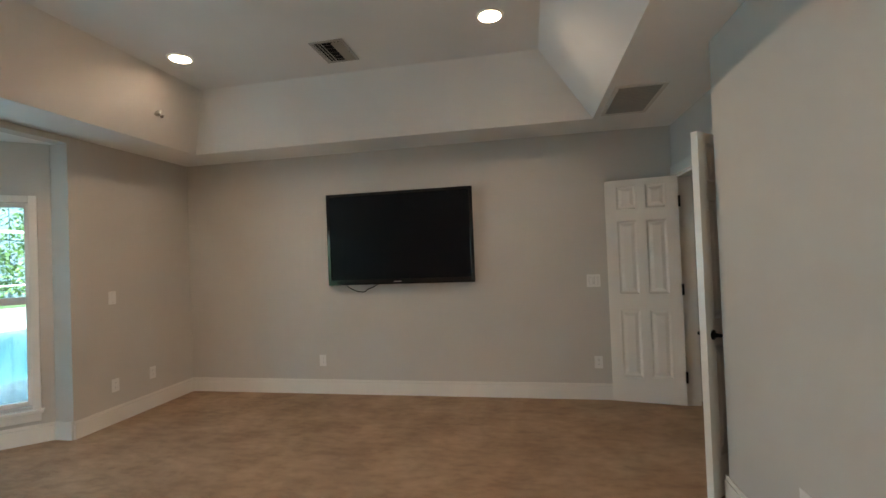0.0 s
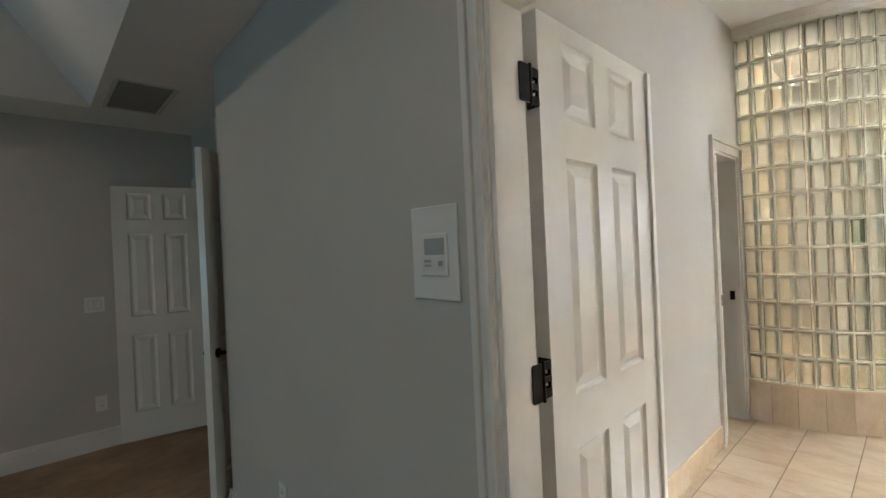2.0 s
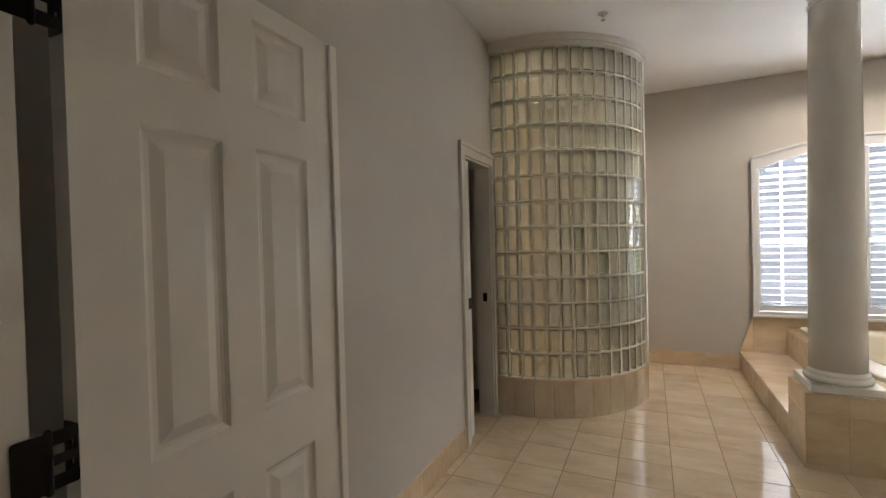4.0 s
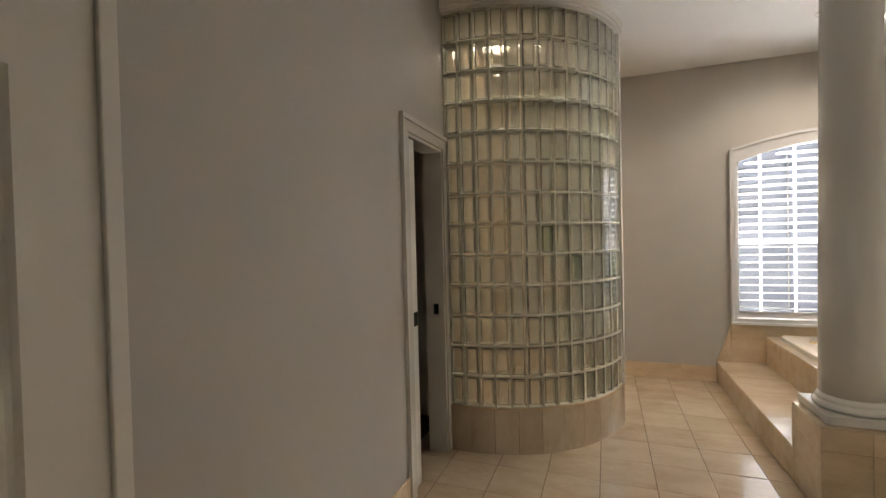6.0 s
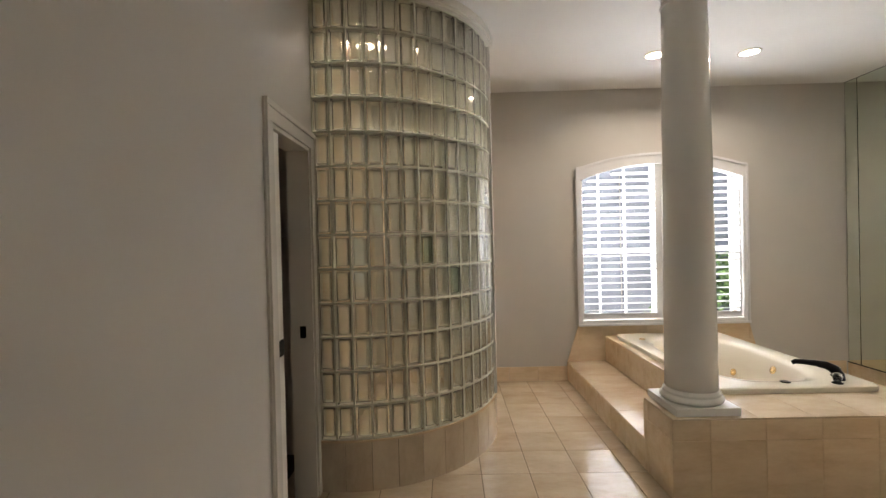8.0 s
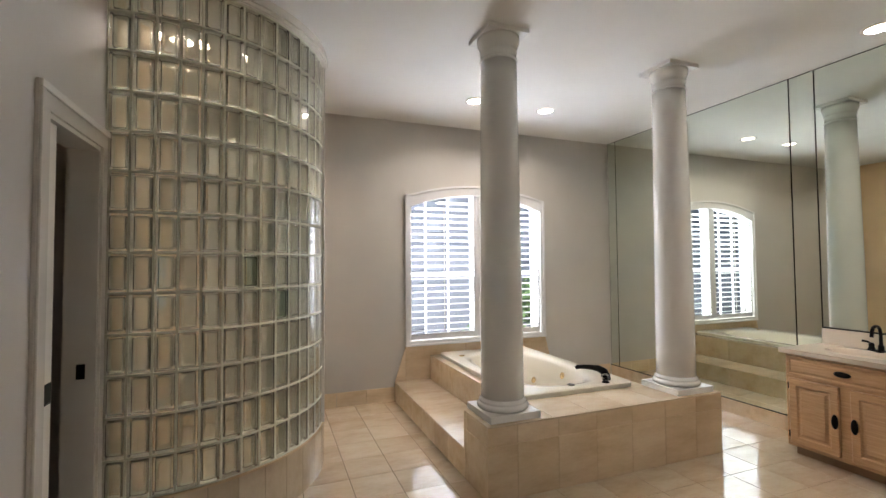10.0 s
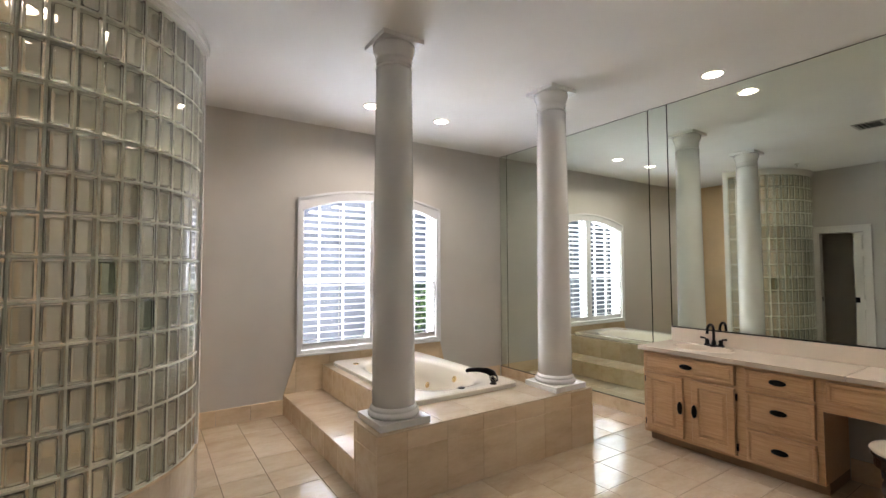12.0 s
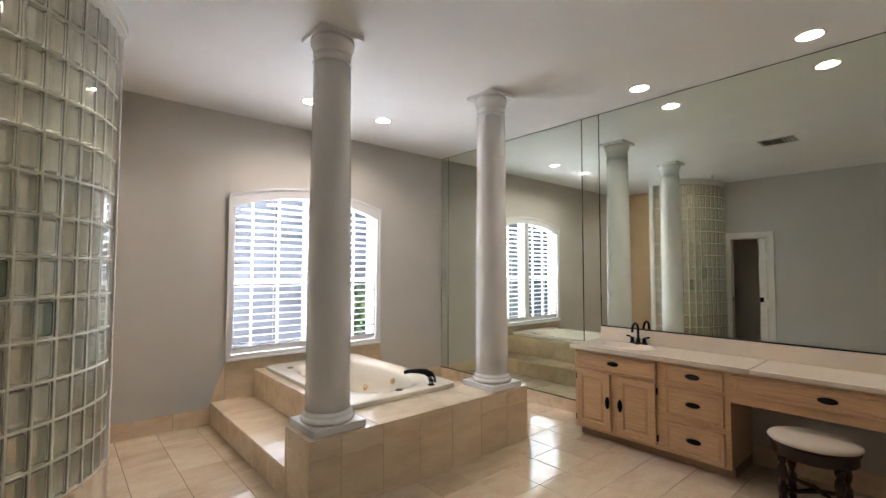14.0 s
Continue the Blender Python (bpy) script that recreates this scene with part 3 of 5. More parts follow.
def block_mesh(name, mat):
    """A hollow pressed glass block; x along the wall, y through it, z up."""
    bm = bmesh.new()
    w, h, d = 0.0470, 0.0962, 0.038
    def shell(w, h, d, bev, flip, bulge):
        b2 = bmesh.new()
        box(b2, -w, w, -d, d, -h, h)
        bmesh.ops.bevel(b2, geom=list(b2.edges), offset=bev, segments=3, affect="EDGES", profile=0.5)
        bmesh.ops.recalc_face_normals(b2, faces=b2.faces)
        if flip:
            bmesh.ops.reverse_faces(b2, faces=b2.faces)
        me = bpy.data.meshes.new("tmp")
        b2.to_mesh(me)
        b2.free()
        bm.from_mesh(me)
        bpy.data.meshes.remove(me)
    shell(w, h, d, 0.008, False, 0)
    shell(w - 0.0110, h - 0.0120, d - 0.006, 0.013, True, 0)
    for f in bm.faces:
        f.smooth = f.calc_area() < 0.0006
    me = bpy.data.meshes.new(name)
    bm.to_mesh(me)
    bm.free()
    me.materials.append(mat)
    return me


block_plain, block_green = block_mesh("glass_block", BLOCK), block_mesh("glass_block_green", BLOCK_GREEN)
for r in range(ROWS_N):
    for c in range(NCOL):
        a = A_START + (c + 0.5) * A_STEP
        green = (c, ROWS_N - 1 - r) in ((6, 7), (8, 8))
        ob = new("glass_block", block_green if green else block_plain)
        rr = GR - 0.043
        ob.matrix_world = Matrix.Translation((GX + rr * math.cos(a), GY + rr * math.sin(a), GZ0 + (r + 0.5) * PITCH)) @ Matrix.Rotation(a + math.pi / 2 + random.uniform(-0.004, 0.004), 4, "Z")
        ob.parent = shower
        ob.visible_shadow = False
        if green:
            ob["label"] = "clear green replacement glass block"
# marble staves of the curb
n_st = 10
sw = (A_END - A_START) / n_st
for i in range(n_st):
    bm = bmesh.new()
    arc_prism(bm, GR - 0.004, GR + 0.004, A_START + i * sw + 0.0012, A_START + (i + 1) * sw - 0.0012, 0, GZ0 - 0.013, 4)
    part("marble_tile", bm, MARBLE_STAVE, shower)
structure("wall_shower_tile", boxes((5.06, EX - 0.001, NY - 0.012, NY - 0.001, 0, CBATH - 0.001)), SHOWER_TILE, "beige marble tiled shower wall")

# tub platform
PX0, PX1, PY0, PY1, PZ = 4.856, 5.215, -2.97, -0.97, 0.458
T = 0.010


platform = tagged(new("tub_platform"), "beige marble tiled tub platform with side steps", "tub surround")
part("core", boxes((PX0 + T, PX1, PY0 + T, PY1 - T, 0, PZ - T), (PX1, EX, -1.37 - T, PY1 - T, 0, 0.20 - T), (PX1, EX, PY0 + T, -2.57 + T, 0, 0.20 - T),
     (PX1, 5.29, -2.57 + T, -1.37 - T, 0, PZ - T), (6.95, EX, -2.57 + T, -1.37 - T, 0, PZ - T), (5.29, 6.95, -1.47, -1.37 - T, 0, PZ - T), (5.29, 6.95, -2.57 + T, -2.47, 0, PZ - T)), GROUT_LIGHT, platform)


def tile_part(parent, x0, x1, y0, y1, z0, z1, mat=None, g=0.0009):
    """One marble tile; thin joints in its two long ways."""
    d = [x1 - x0, y1 - y0, z1 - z0]
    k = d.index(min(d))
    lo, hi = [x0, y0, z0], [x1, y1, z1]
    for i in range(3):
        if i != k:
            lo[i] += g
            hi[i] -= g
    c = [(a + b) / 2 for a, b in zip(lo, hi)]
    bm = bmesh.new()
    h = [(b - a) / 2 for a, b in zip(lo, hi)]
    box(bm, -h[0], h[0], -h[1], h[1], -h[2], h[2], bevel=0.0012)
    ob = part("marble_tile", bm, mat or MARBLE_WALL, parent)
    ob.location = c
    return ob


def tile_run(parent, axis, fixed, along, rows_, step=0.305, start=None):
    """Tiles on an upright face: axis is the face's normal, along its stretch, rows_ its courses."""
    a0, a1 = along
    cuts = [a0]
    p = a0 if start is None else start
    while p < a1 - 0.02:
        if p > a0 + 0.02:
            cuts.append(p)
        p += step
    cuts.append(a1)
    for z0, z1 in rows_:
        for u, v in zip(cuts, cuts[1:]):
            if axis == "x":
                tile_part(parent, fixed[0], fixed[1], u, v, z0, z1)
            else:
                tile_part(parent, u, v, fixed[0], fixed[1], z0, z1)


tile_run(platform, "x", (PX0, PX0 + T), (PY0, PY1), ((0, 0.335), (0.335, PZ - T)), start=-1.187 - 0.303 * 5)
tile_run(platform, "y", (PY1 - T, PY1), (PX0 + T, PX1), ((0, 0.335), (0.335, PZ - T)))
tile_run(platform, "y", (PY1 - T, PY1), (PX1, EX), ((0, 0.19),), start=PX1)
tile_run(platform, "y", (PY0, PY0 + T), (PX0 + T, PX1), ((0, 0.335), (0.335, PZ - T)))
tile_run(platform, "y", (PY0, PY0 + T), (PX1, EX), ((0, 0.19),), start=PX1)
tile_run(platform, "y", (-1.37 - T, -1.37), (PX1, EX), ((0.20, PZ - T),), start=PX1)
tile_run(platform, "y", (-2.57, -2.57 + T), (PX1, EX), ((0.20, PZ - T),), start=PX1)
for y0, y1 in ((PY0, -2.665), (-2.665, -2.36), (-2.36, -2.055), (-2.055, -1.75), (-1.75, -1.445), (-1.445, PY1)):
    tile_part(platform, PX0, PX1, y0, y1, PZ - T, PZ, MARBLE)
tile_part(platform, PX1, PX1 + T, PY1 - 0.4, PY1, 0.20, PZ - T)
for i in range(4):
    w = (EX - PX1) / 4
    for y0, y1, z in ((-1.37, PY1, 0.20), (PY0, -2.57, 0.20), (-1.49, -1.37, PZ), (-2.57, -2.45, PZ)):
        tile_part(platform, PX1 + i * w, PX1 + (i + 1) * w, y0, y1, z - T, z, MARBLE)
tile_part(platform, PX1, 5.29, -2.45, -1.49, PZ - T, PZ, MARBLE)
tile_part(platform, 6.95, EX, -2.45, -1.49, PZ - T, PZ, MARBLE)


def backsplash():
    """Marble on the window wall behind the tub, with slanting ends."""
    e = tagged(new("tub_backsplash"), "beige marble backsplash with slanted ends under the window", "backsplash")
    ys = [-0.975, -1.095, -1.45, -1.80, -2.15, -2.50, -2.865, -2.965]
    for i, (a, b) in enumerate(zip(ys, ys[1:])):
        ta = 0.20 if i == 0 else 0.572
        tb = 0.20 if i == len(ys) - 2 else 0.572
        za = 0.2005
        bm = bmesh.new()
        g = 0.0008
        strip_yz(bm, [(b + g, za), (a - g, za)], [(b + g, max(tb, za + 0.004)), (a - g, max(ta, za + 0.004))], EX - 0.011, EX - 0.0005)
        part("marble_tile", bm, MARBLE_WALL, e)
    return e


backsplash()


def bathtub():
    e = tagged(new("bathtub"), "almond acrylic jetted drop-in bathtub with an oval basin", "bathtub")
    x0, x1, y0, y1 = 5.235, 6.985, -2.487, -1.445
    cx, cy = (x0 + x1) / 2, (y0 + y1) / 2
    hx, hy = (x1 - x0) / 2, (y1 - y0) / 2
    n = 72
    def ring(ax, ay, p, z, ox=0.0):
        out = []
        for i in range(n):
            a = 2 * math.pi * i / n
            c, s = math.cos(a), math.sin(a)
            out.append((cx + ox + ax * math.copysign(abs(c) ** (2 / p), c), cy + ay * math.copysign(abs(s) ** (2 / p), s), z))
        return out
    rows = [ring(hx, hy, 24, PZ + 0.001), ring(hx, hy, 24, PZ + 0.030), ring(hx - 0.008, hy - 0.008, 24, PZ + 0.037), ring(hx - 0.05, hy - 0.05, 14, PZ + 0.038),
            ring(hx - 0.12, hy - 0.11, 4.0, PZ + 0.034), ring(hx - 0.16, hy - 0.135, 3.0, PZ + 0.026), ring(hx - 0.18, hy - 0.15, 2.7, PZ + 0.0),
            ring(hx - 0.21, hy - 0.17, 2.6, PZ - 0.14), ring(hx - 0.27, hy - 0.20, 2.6, PZ - 0.32), ring(hx - 0.35, hy - 0.26, 2.6, PZ - 0.40), ring(hx - 0.5, hy - 0.36, 2.5, PZ - 0.415)]
    bm = bmesh.new()
    vv = [[bm.verts.new(p) for p in r] for r in rows]
    for i, (a, b) in enumerate(zip(vv, vv[1:])):
        for k in range(n):
            bm.faces.new((a[k], a[(k + 1) % n], b[(k + 1) % n], b[k])).smooth = i > 2
    bm.faces.new(vv[-1])
    part("shell", bm, ALMOND, e)
    for x, y, z, nx, ny in ((5.93, -2.292, 0.40, 0, 1), (6.40, -2.277, 0.25, -0.1, 1), (5.93, -1.64, 0.40, 0, -1), (6.40, -1.655, 0.25, -0.1, -1)):
        bm = bmesh.new()
        lathe(bm, [(0.004, 0), (0.030, 0), (0.032, 0.006), (0.022, 0.010), (0.016, 0.004), (0.009, 0.016), (0.004, 0.017)], 24)
        j = part("water_jet", bm, BRASS, e, "polished brass water jet")
        j.matrix_world = Matrix.Translation((x, y, z)) @ Vector((nx, ny, 0.35)).to_track_quat("Z", "Y").to_matrix().to_4x4()
    bm = bmesh.new()
    lathe(bm, [(0.004, 0), (0.028, 0), (0.028, 0.006), (0.02, 0.009)], 20, 6.70, -1.60)
    o = part("air_control", bm, BRASS, e)
    o.location.z = PZ + 0.037
    bm = bmesh.new()
    lathe(bm, [(0.003, 0), (0.030, 0), (0.031, 0.004), (0.024, 0.007)], 20)
    o = part("overflow_cap", bm, BLACK, e, "black overflow cap")
    o.matrix_world = pose(5.345, -1.95, PZ + 0.037)
    return e


bathtub()


def tub_filler(x, y, z):
    e = tagged(new("tub_faucet"), "black arched tub spout with clear handles on the tub rim", "faucet")
    turn = math.atan2(0.78, 0.62)
    c, s = math.cos(turn), math.sin(turn)
    place = lambda u, v, w: (x + u * c - v * s, y + u * s + v * c, z + w)
    bm = bmesh.new()
    pts = [(-0.012, 0, 0.0), (-0.008, 0, 0.035), (0.012, 0, 0.068), (0.05, 0, 0.087), (0.11, 0, 0.094), (0.17, 0, 0.094), (0.215, 0, 0.090), (0.232, 0, 0.078)]
    tube(bm, [place(*p) for p in pts], [0.034, 0.033, 0.031, 0.027, 0.021, 0.018, 0.017, 0.014], 16)
    part("spout", bm, BLACK, e)
    for v in (0.10, -0.10):
        bm = bmesh.new()
        lathe(bm, [(0.030, 0), (0.031, 0.006), (0.022, 0.011), (0.014, 0.018)], 20)
        o = part("handle_base", bm, BLACK, e)
        o.location = place(0.0, v, 0)
        bm = bmesh.new()
        lathe(bm, [(0.010, 0.018), (0.024, 0.026), (0.030, 0.044), (0.027, 0.060), (0.014, 0.068)], 8)
        for f in bm.faces:
            f.smooth = False
        o = part("handle", bm, PANE, e, "faceted clear acrylic handle")
        o.location = place(0.0, v, 0)
    return e


tub_filler(5.375, -2.31, PZ + 0.037)


def column(x, y):
    e = tagged(new("column"), "glossy white round tapered column on a square plinth on the tub platform", "column", "tub columns")
    e.location = (x, y, PZ)
    H = CBATH - PZ
    part("plinth", boxes((-0.18, 0.18, -0.18, 0.18, 0, 0.045), bevel=0.003), COLUMN, e)
    bm = bmesh.new()
    lathe(bm, [(0.162, 0.0455), (0.170, 0.054), (0.172, 0.064), (0.168, 0.075), (0.158, 0.081), (0.153, 0.085), (0.157, 0.092), (0.155, 0.100), (0.147, 0.106), (0.143, 0.115)], 56)
    part("base", bm, COLUMN, e)
    bm = bmesh.new()
    prof = [(0.143, 0.1155)]
    h0 = 2.372
    for i in range(1, 13):
        t = i / 12
        prof.append((0.142 - 0.0195 * t ** 1.5, 0.116 + (h0 - 0.117) * t))
    lathe(bm, prof, 56)
    part("shaft", bm, COLUMN, e)
    bm = bmesh.new()
    lathe(bm, [(0.1225, h0 + 0.0005), (0.128, h0 + 0.004), (0.130, h0 + 0.011), (0.127, h0 + 0.018), (0.122, h0 + 0.022), (0.121, h0 + 0.060), (0.126, h0 + 0.063), (0.128, h0 + 0.070), (0.125, h0 + 0.077), (0.127, h0 + 0.092), (0.134, h0 + 0.112), (0.142, h0 + 0.130), (0.1445, h0 + 0.145), (0.1435, H - 0.0325)], 56)
    part("capital", bm, COLUMN, e)
    part("abacus", boxes((-0.153, 0.153, -0.153, 0.153, H - 0.032, H - 0.001), bevel=0.002), COLUMN, e)
    return e


col_a = column(5.068, -1.188)
col_b = copy_thing(col_a, pose(5.062, -2.742, PZ))

# mirrors
g, mt = 0.0045, CBATH - 0.008
structure("mirror_1", boxes((4.850 + g, 6.925 - g, MY - 0.006, MY, 0.140, mt), bevel=0.0012), MIRROR, "wall-high frameless mirror")
structure("mirror_2", boxes((6.925 + g, EX - 0.012, MY - 0.006, MY, 0.140, mt), bevel=0.0012), MIRROR, "narrow frameless mirror strip")
structure("mirror_3", boxes((4.658 + g, 4.850 - g, MY - 0.006, MY, 0.140, mt), bevel=0.0012), MIRROR, "narrow frameless mirror strip")
structure("mirror_4", boxes((BX + 0.004, 4.658 - g, MY - 0.006, MY, 0.930, mt), bevel=0.0012), MIRROR, "wide frameless mirror over the vanity")
structure("mirror_edge", boxes((4.658, EX - 0.003, MY - 0.0115, MY - 0.0065, 0.13, CBATH - 0.001), (BX + 0.004, 4.658, MY - 0.0115, MY - 0.0065, 0.918, CBATH - 0.001)), BLACK, "dark backing that shows in the mirror joints")
structure("mirror_track", boxes((4.662, EX - 0.003, MY - 0.006, MY + 0.004, 0.132, 0.1385), (BX + 0.004, 4.656, MY - 0.006, MY + 0.004, 0.921, 0.929)), BLACK, "thin dark mirror channel")

# vanity
def vanity():
    VY, VX0, VX1 = -3.41, 3.425, 4.655
    e = tagged(new("vanity_cabinet"), "pickled oak vanity cabinet with raised panels and black cup pulls", "cabinet")
    bm = boxes((VX0, VX1, MY, VY - 0.02, 0.075, 0.76))
    part("carcass", bm, WOOD, e)
    bm = bmesh.new()
    for r in ((VX0, VX0 + 0.035, 0.075, 0.76), (3.868, 3.926, 0.075, 0.76), (VX1 - 0.01, VX1, 0.075, 0.76), (VX0 + 0.035, 3.868, 0.745, 0.76), (3.926, VX1 - 0.01, 0.75, 0.76), (VX0 + 0.035, 3.868, 0.075, 0.088), (3.926, VX1 - 0.01, 0.075, 0.095), (VX0 + 0.035, 3.868, 0.32, 0.352), (VX0 + 0.035, 3.868, 0.582, 0.60), (3.926, VX1 - 0.01, 0.582, 0.598), (4.25, 4.313, 0.095, 0.582)):
        box(bm, r[0], r[1], VY - 0.02, VY, r[2], r[3])
    part("face_frame", bm, WOOD, e)
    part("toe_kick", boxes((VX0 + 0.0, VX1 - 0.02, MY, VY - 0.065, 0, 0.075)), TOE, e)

    def front(name, x0, x1, z0, z1, raised):
        bm = bmesh.new()
        y = VY + 0.0005
        rings = [(0, 0), (0, 0.013), (0.006, 0.019)]
        if raised:
            rings += [(0.05, 0.019), (0.056, 0.010), (0.066, 0.010), (0.085, 0.018)]
        else:
            rings += [(0.018, 0.019), (0.023, 0.0135), (0.029, 0.0135), (0.040, 0.0175)]
        vv = [[bm.verts.new((a, y + d, b)) for a, b in ((x0 + i, z0 + i), (x1 - i, z0 + i), (x1 - i, z1 - i), (x0 + i, z1 - i))] for i, d in rings]
        for a, b in zip(vv, vv[1:]):
            for k in range(4):
                bm.faces.new((a[k], a[(k + 1) % 4], b[(k + 1) % 4], b[k]))
        bm.faces.new(vv[-1])
        bm.faces.new(vv[0][::-1])
        return part(name, bm, WOOD, e)

    def cup(parent, x, z, upright=False):
        bm = bmesh.new()
        n, m = 14, 6
        rows = []
        for i in range(m + 1):
            th = math.pi / 2 * i / m
            rows.append([(0.052 * math.cos(math.pi * k / n * 2) * math.cos(th), 0.021 * math.sin(th), 0.021 * math.sin(math.pi * k / n * 2) * math.cos(th)) for k in range(n)])
        vv = [[bm.verts.new((x + (b if upright else a), VY + 0.0195 + d, z + (a if upright else b))) for a, d, b in r] for r in rows[:-1]]
        top = bm.verts.new((x, VY + 0.0195 + 0.021, z))
        for a, b in zip(vv, vv[1:]):
            for k in range(n):
                bm.faces.new((a[k], a[(k + 1) % n], b[(k + 1) % n], b[k])).smooth = True
        for k in range(n):
            bm.faces.new((vv[-1][k], vv[-1][(k + 1) % n], top)).smooth = True
        bm.faces.new(vv[0][::-1])
        part("cup_pull", bm, BLACK, parent, "oil-rubbed bronze cup pull")

    d = front("false_drawer", 3.932, 4.643, 0.600, 0.748, False)
    cup(d, 4.285, 0.674)
    d = front("cabinet_door", 4.315, 4.630, 0.098, 0.580, True)
    cup(d, 4.338, 0.34, True)
    for z in (0.16, 0.52):
        part("hinge", boxes((4.634, 4.642, VY + 0.001, VY + 0.012, z - 0.025, z + 0.025), bevel=0.002), BLACK, d)
    d = front("cabinet_door", 3.936, 4.248, 0.098, 0.580, True)
    cup(d, 4.226, 0.34, True)
    for z in (0.16, 0.52):
        part("hinge", boxes((3.922, 3.933, VY + 0.001, VY + 0.014, z - 0.025, z + 0.025), bevel=0.002), BLACK, d)
    for z0, z1 in ((0.602, 0.742), (0.354, 0.580), (0.090, 0.318)):
        d = front("drawer", 3.463, 3.864, z0, z1, False)
        cup(d, 3.664, (z0 + z1) / 2 + 0.005)

    k = tagged(new("vanity_knee_section"), "pickled oak knee drawer between two vanity cabinets", "cabinet")
    part("apron", boxes((2.30, VX0 - 0.001, VY - 0.02, VY, 0.545, 0.76)), WOOD, k)
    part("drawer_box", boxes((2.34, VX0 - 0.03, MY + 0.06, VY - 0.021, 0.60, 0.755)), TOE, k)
    e = k
    d = front("drawer", 2.38, 3.402, 0.604, 0.742, False)
    cup(d, 2.90, 0.672)
    part("side_panel", boxes((1.862, 2.299, MY, VY - 0.02, 0.0, 0.76)), WOOD, k)

    c = tagged(new("vanity_countertop"), "cream cultured marble countertop with integral oval sink", "countertop")
    y1 = VY + 0.035
    # slab with an oval opening
    bm = bmesh.new()
    sx, sy, ra, rb = 4.275, -3.655, 0.235, 0.16
    n = 48
    x0, x1, y0 = 3.304, 4.685, MY + 0.001
    z = 0.797
    outer, inner = [], []
    for i in range(n):
        a = 2 * math.pi * i / n
        ca, sa = math.cos(a), math.sin(a)
        kx = ((x1 if ca > 0 else x0) - sx) / ca if abs(ca) > 1e-6 else 1e9
        ky = ((y1 if sa > 0 else y0) - sy) / sa if abs(sa) > 1e-6 else 1e9
        kk = min(abs(kx), abs(ky))
        outer.append((sx + kk * ca, sy + kk * sa))
        inner.append((sx + ra * ca, sy + rb * sa))
    for px, py in ((x0, y0), (x0, y1), (x1, y0), (x1, y1)):
        j = min(range(n), key=lambda q: (outer[q][0] - px) ** 2 + (outer[q][1] - py) ** 2)
        outer[j] = (px, py)
    prof = [(1.0, 0.0), (1.0, 0.004), (0.93, 0.006), (0.90, 0.0), (0.84, -0.03), (0.70, -0.09), (0.45, -0.12), (0.15, -0.125)]
    o = [bm.verts.new((*p, z)) for p in outer]
    ob_ = [bm.verts.new((*p, z - 0.035)) for p in outer]
    rings = [[bm.verts.new((sx + (p[0] - sx) * f, sy + (p[1] - sy) * f, z + d)) for p in inner] for f, d in prof]
    for i in range(n):
        j = (i + 1) % n
        bm.faces.new((o[i], o[j], rings[0][j], rings[0][i]))
        bm.faces.new((o[i], o[j], ob_[j], ob_[i]))
    for a, b in zip(rings, rings[1:]):
        for i in range(n):
            bm.faces.new((a[i], a[(i + 1) % n], b[(i + 1) % n], b[i])).smooth = True
    bm.faces.new(rings[-1])
    part("sink_top", bm, CULTURED, c)
    part("vanity_top", boxes((1.862, 3.300, MY + 0.001, y1, 0.762, 0.797), bevel=0.006), CULTURED, c)
    part("splash", boxes((1.862, 4.656, MY + 0.001, MY + 0.021, 0.7975, 0.920), bevel=0.004), CULTURED, c)
    bm = bmesh.new()
    lathe(bm, [(0.004, 0), (0.022, 0), (0.024, 0.003), (0.018, 0.005)], 20)
    o = part("drain", bm, BLACK, c)
    o.location = (sx, sy, 0.673)
    return c


vanity()


def sink_faucet(x, y, z):
    e = tagged(new("sink_faucet"), "oil-rubbed bronze gooseneck sink faucet with two lever handles", "faucet")
    bm = bmesh.new()
    pts = [(x, y, z + 0.02)] + [(x, y, z + 0.05 + 0.02 * i) for i in range(5)]
    pts += [(x, y + 0.055 - 0.055 * math.cos(a), z + 0.135 + 0.055 * math.sin(a)) for a in [math.pi * i / 10 for i in range(1, 10)]]
    pts += [(x, y + 0.112, z + 0.115)]
    tube(bm, pts, 0.011, 12)
    part("spout", bm, BLACK, e)
    bm = bmesh.new()
    lathe(bm, [(0.034, 0.0), (0.034, 0.005), (0.022, 0.012), (0.017, 0.03), (0.019, 0.045), (0.012, 0.055)], 20, x, y)
    o = part("base", bm, BLACK, e)
    o.location.z = z
    part("deck_plate", boxes((x - 0.075, x + 0.075, y - 0.025, y + 0.025, z + 0.0005, z + 0.014), bevel=0.004), BLACK, e)
    for s in (-1, 1):
        bm = bmesh.new()
        lathe(bm, [(0.022, 0.0145), (0.022, 0.02), (0.015, 0.03), (0.018, 0.05), (0.010, 0.062)], 18, x + s * 0.055, y)
        h = part("handle", bm, BLACK, e)
        h.location.z = z
        bm = bmesh.new()
        tube(bm, [(x + s * 0.055, y, 0.055), (x + s * 0.075, y + 0.005, 0.066), (x + s * 0.105, y + 0.012, 0.070)], [0.006, 0.0075, 0.009], 10)
        part("lever", bm, BLACK, h)
    return e


sink_faucet(4.268, -3.825, 0.7975)


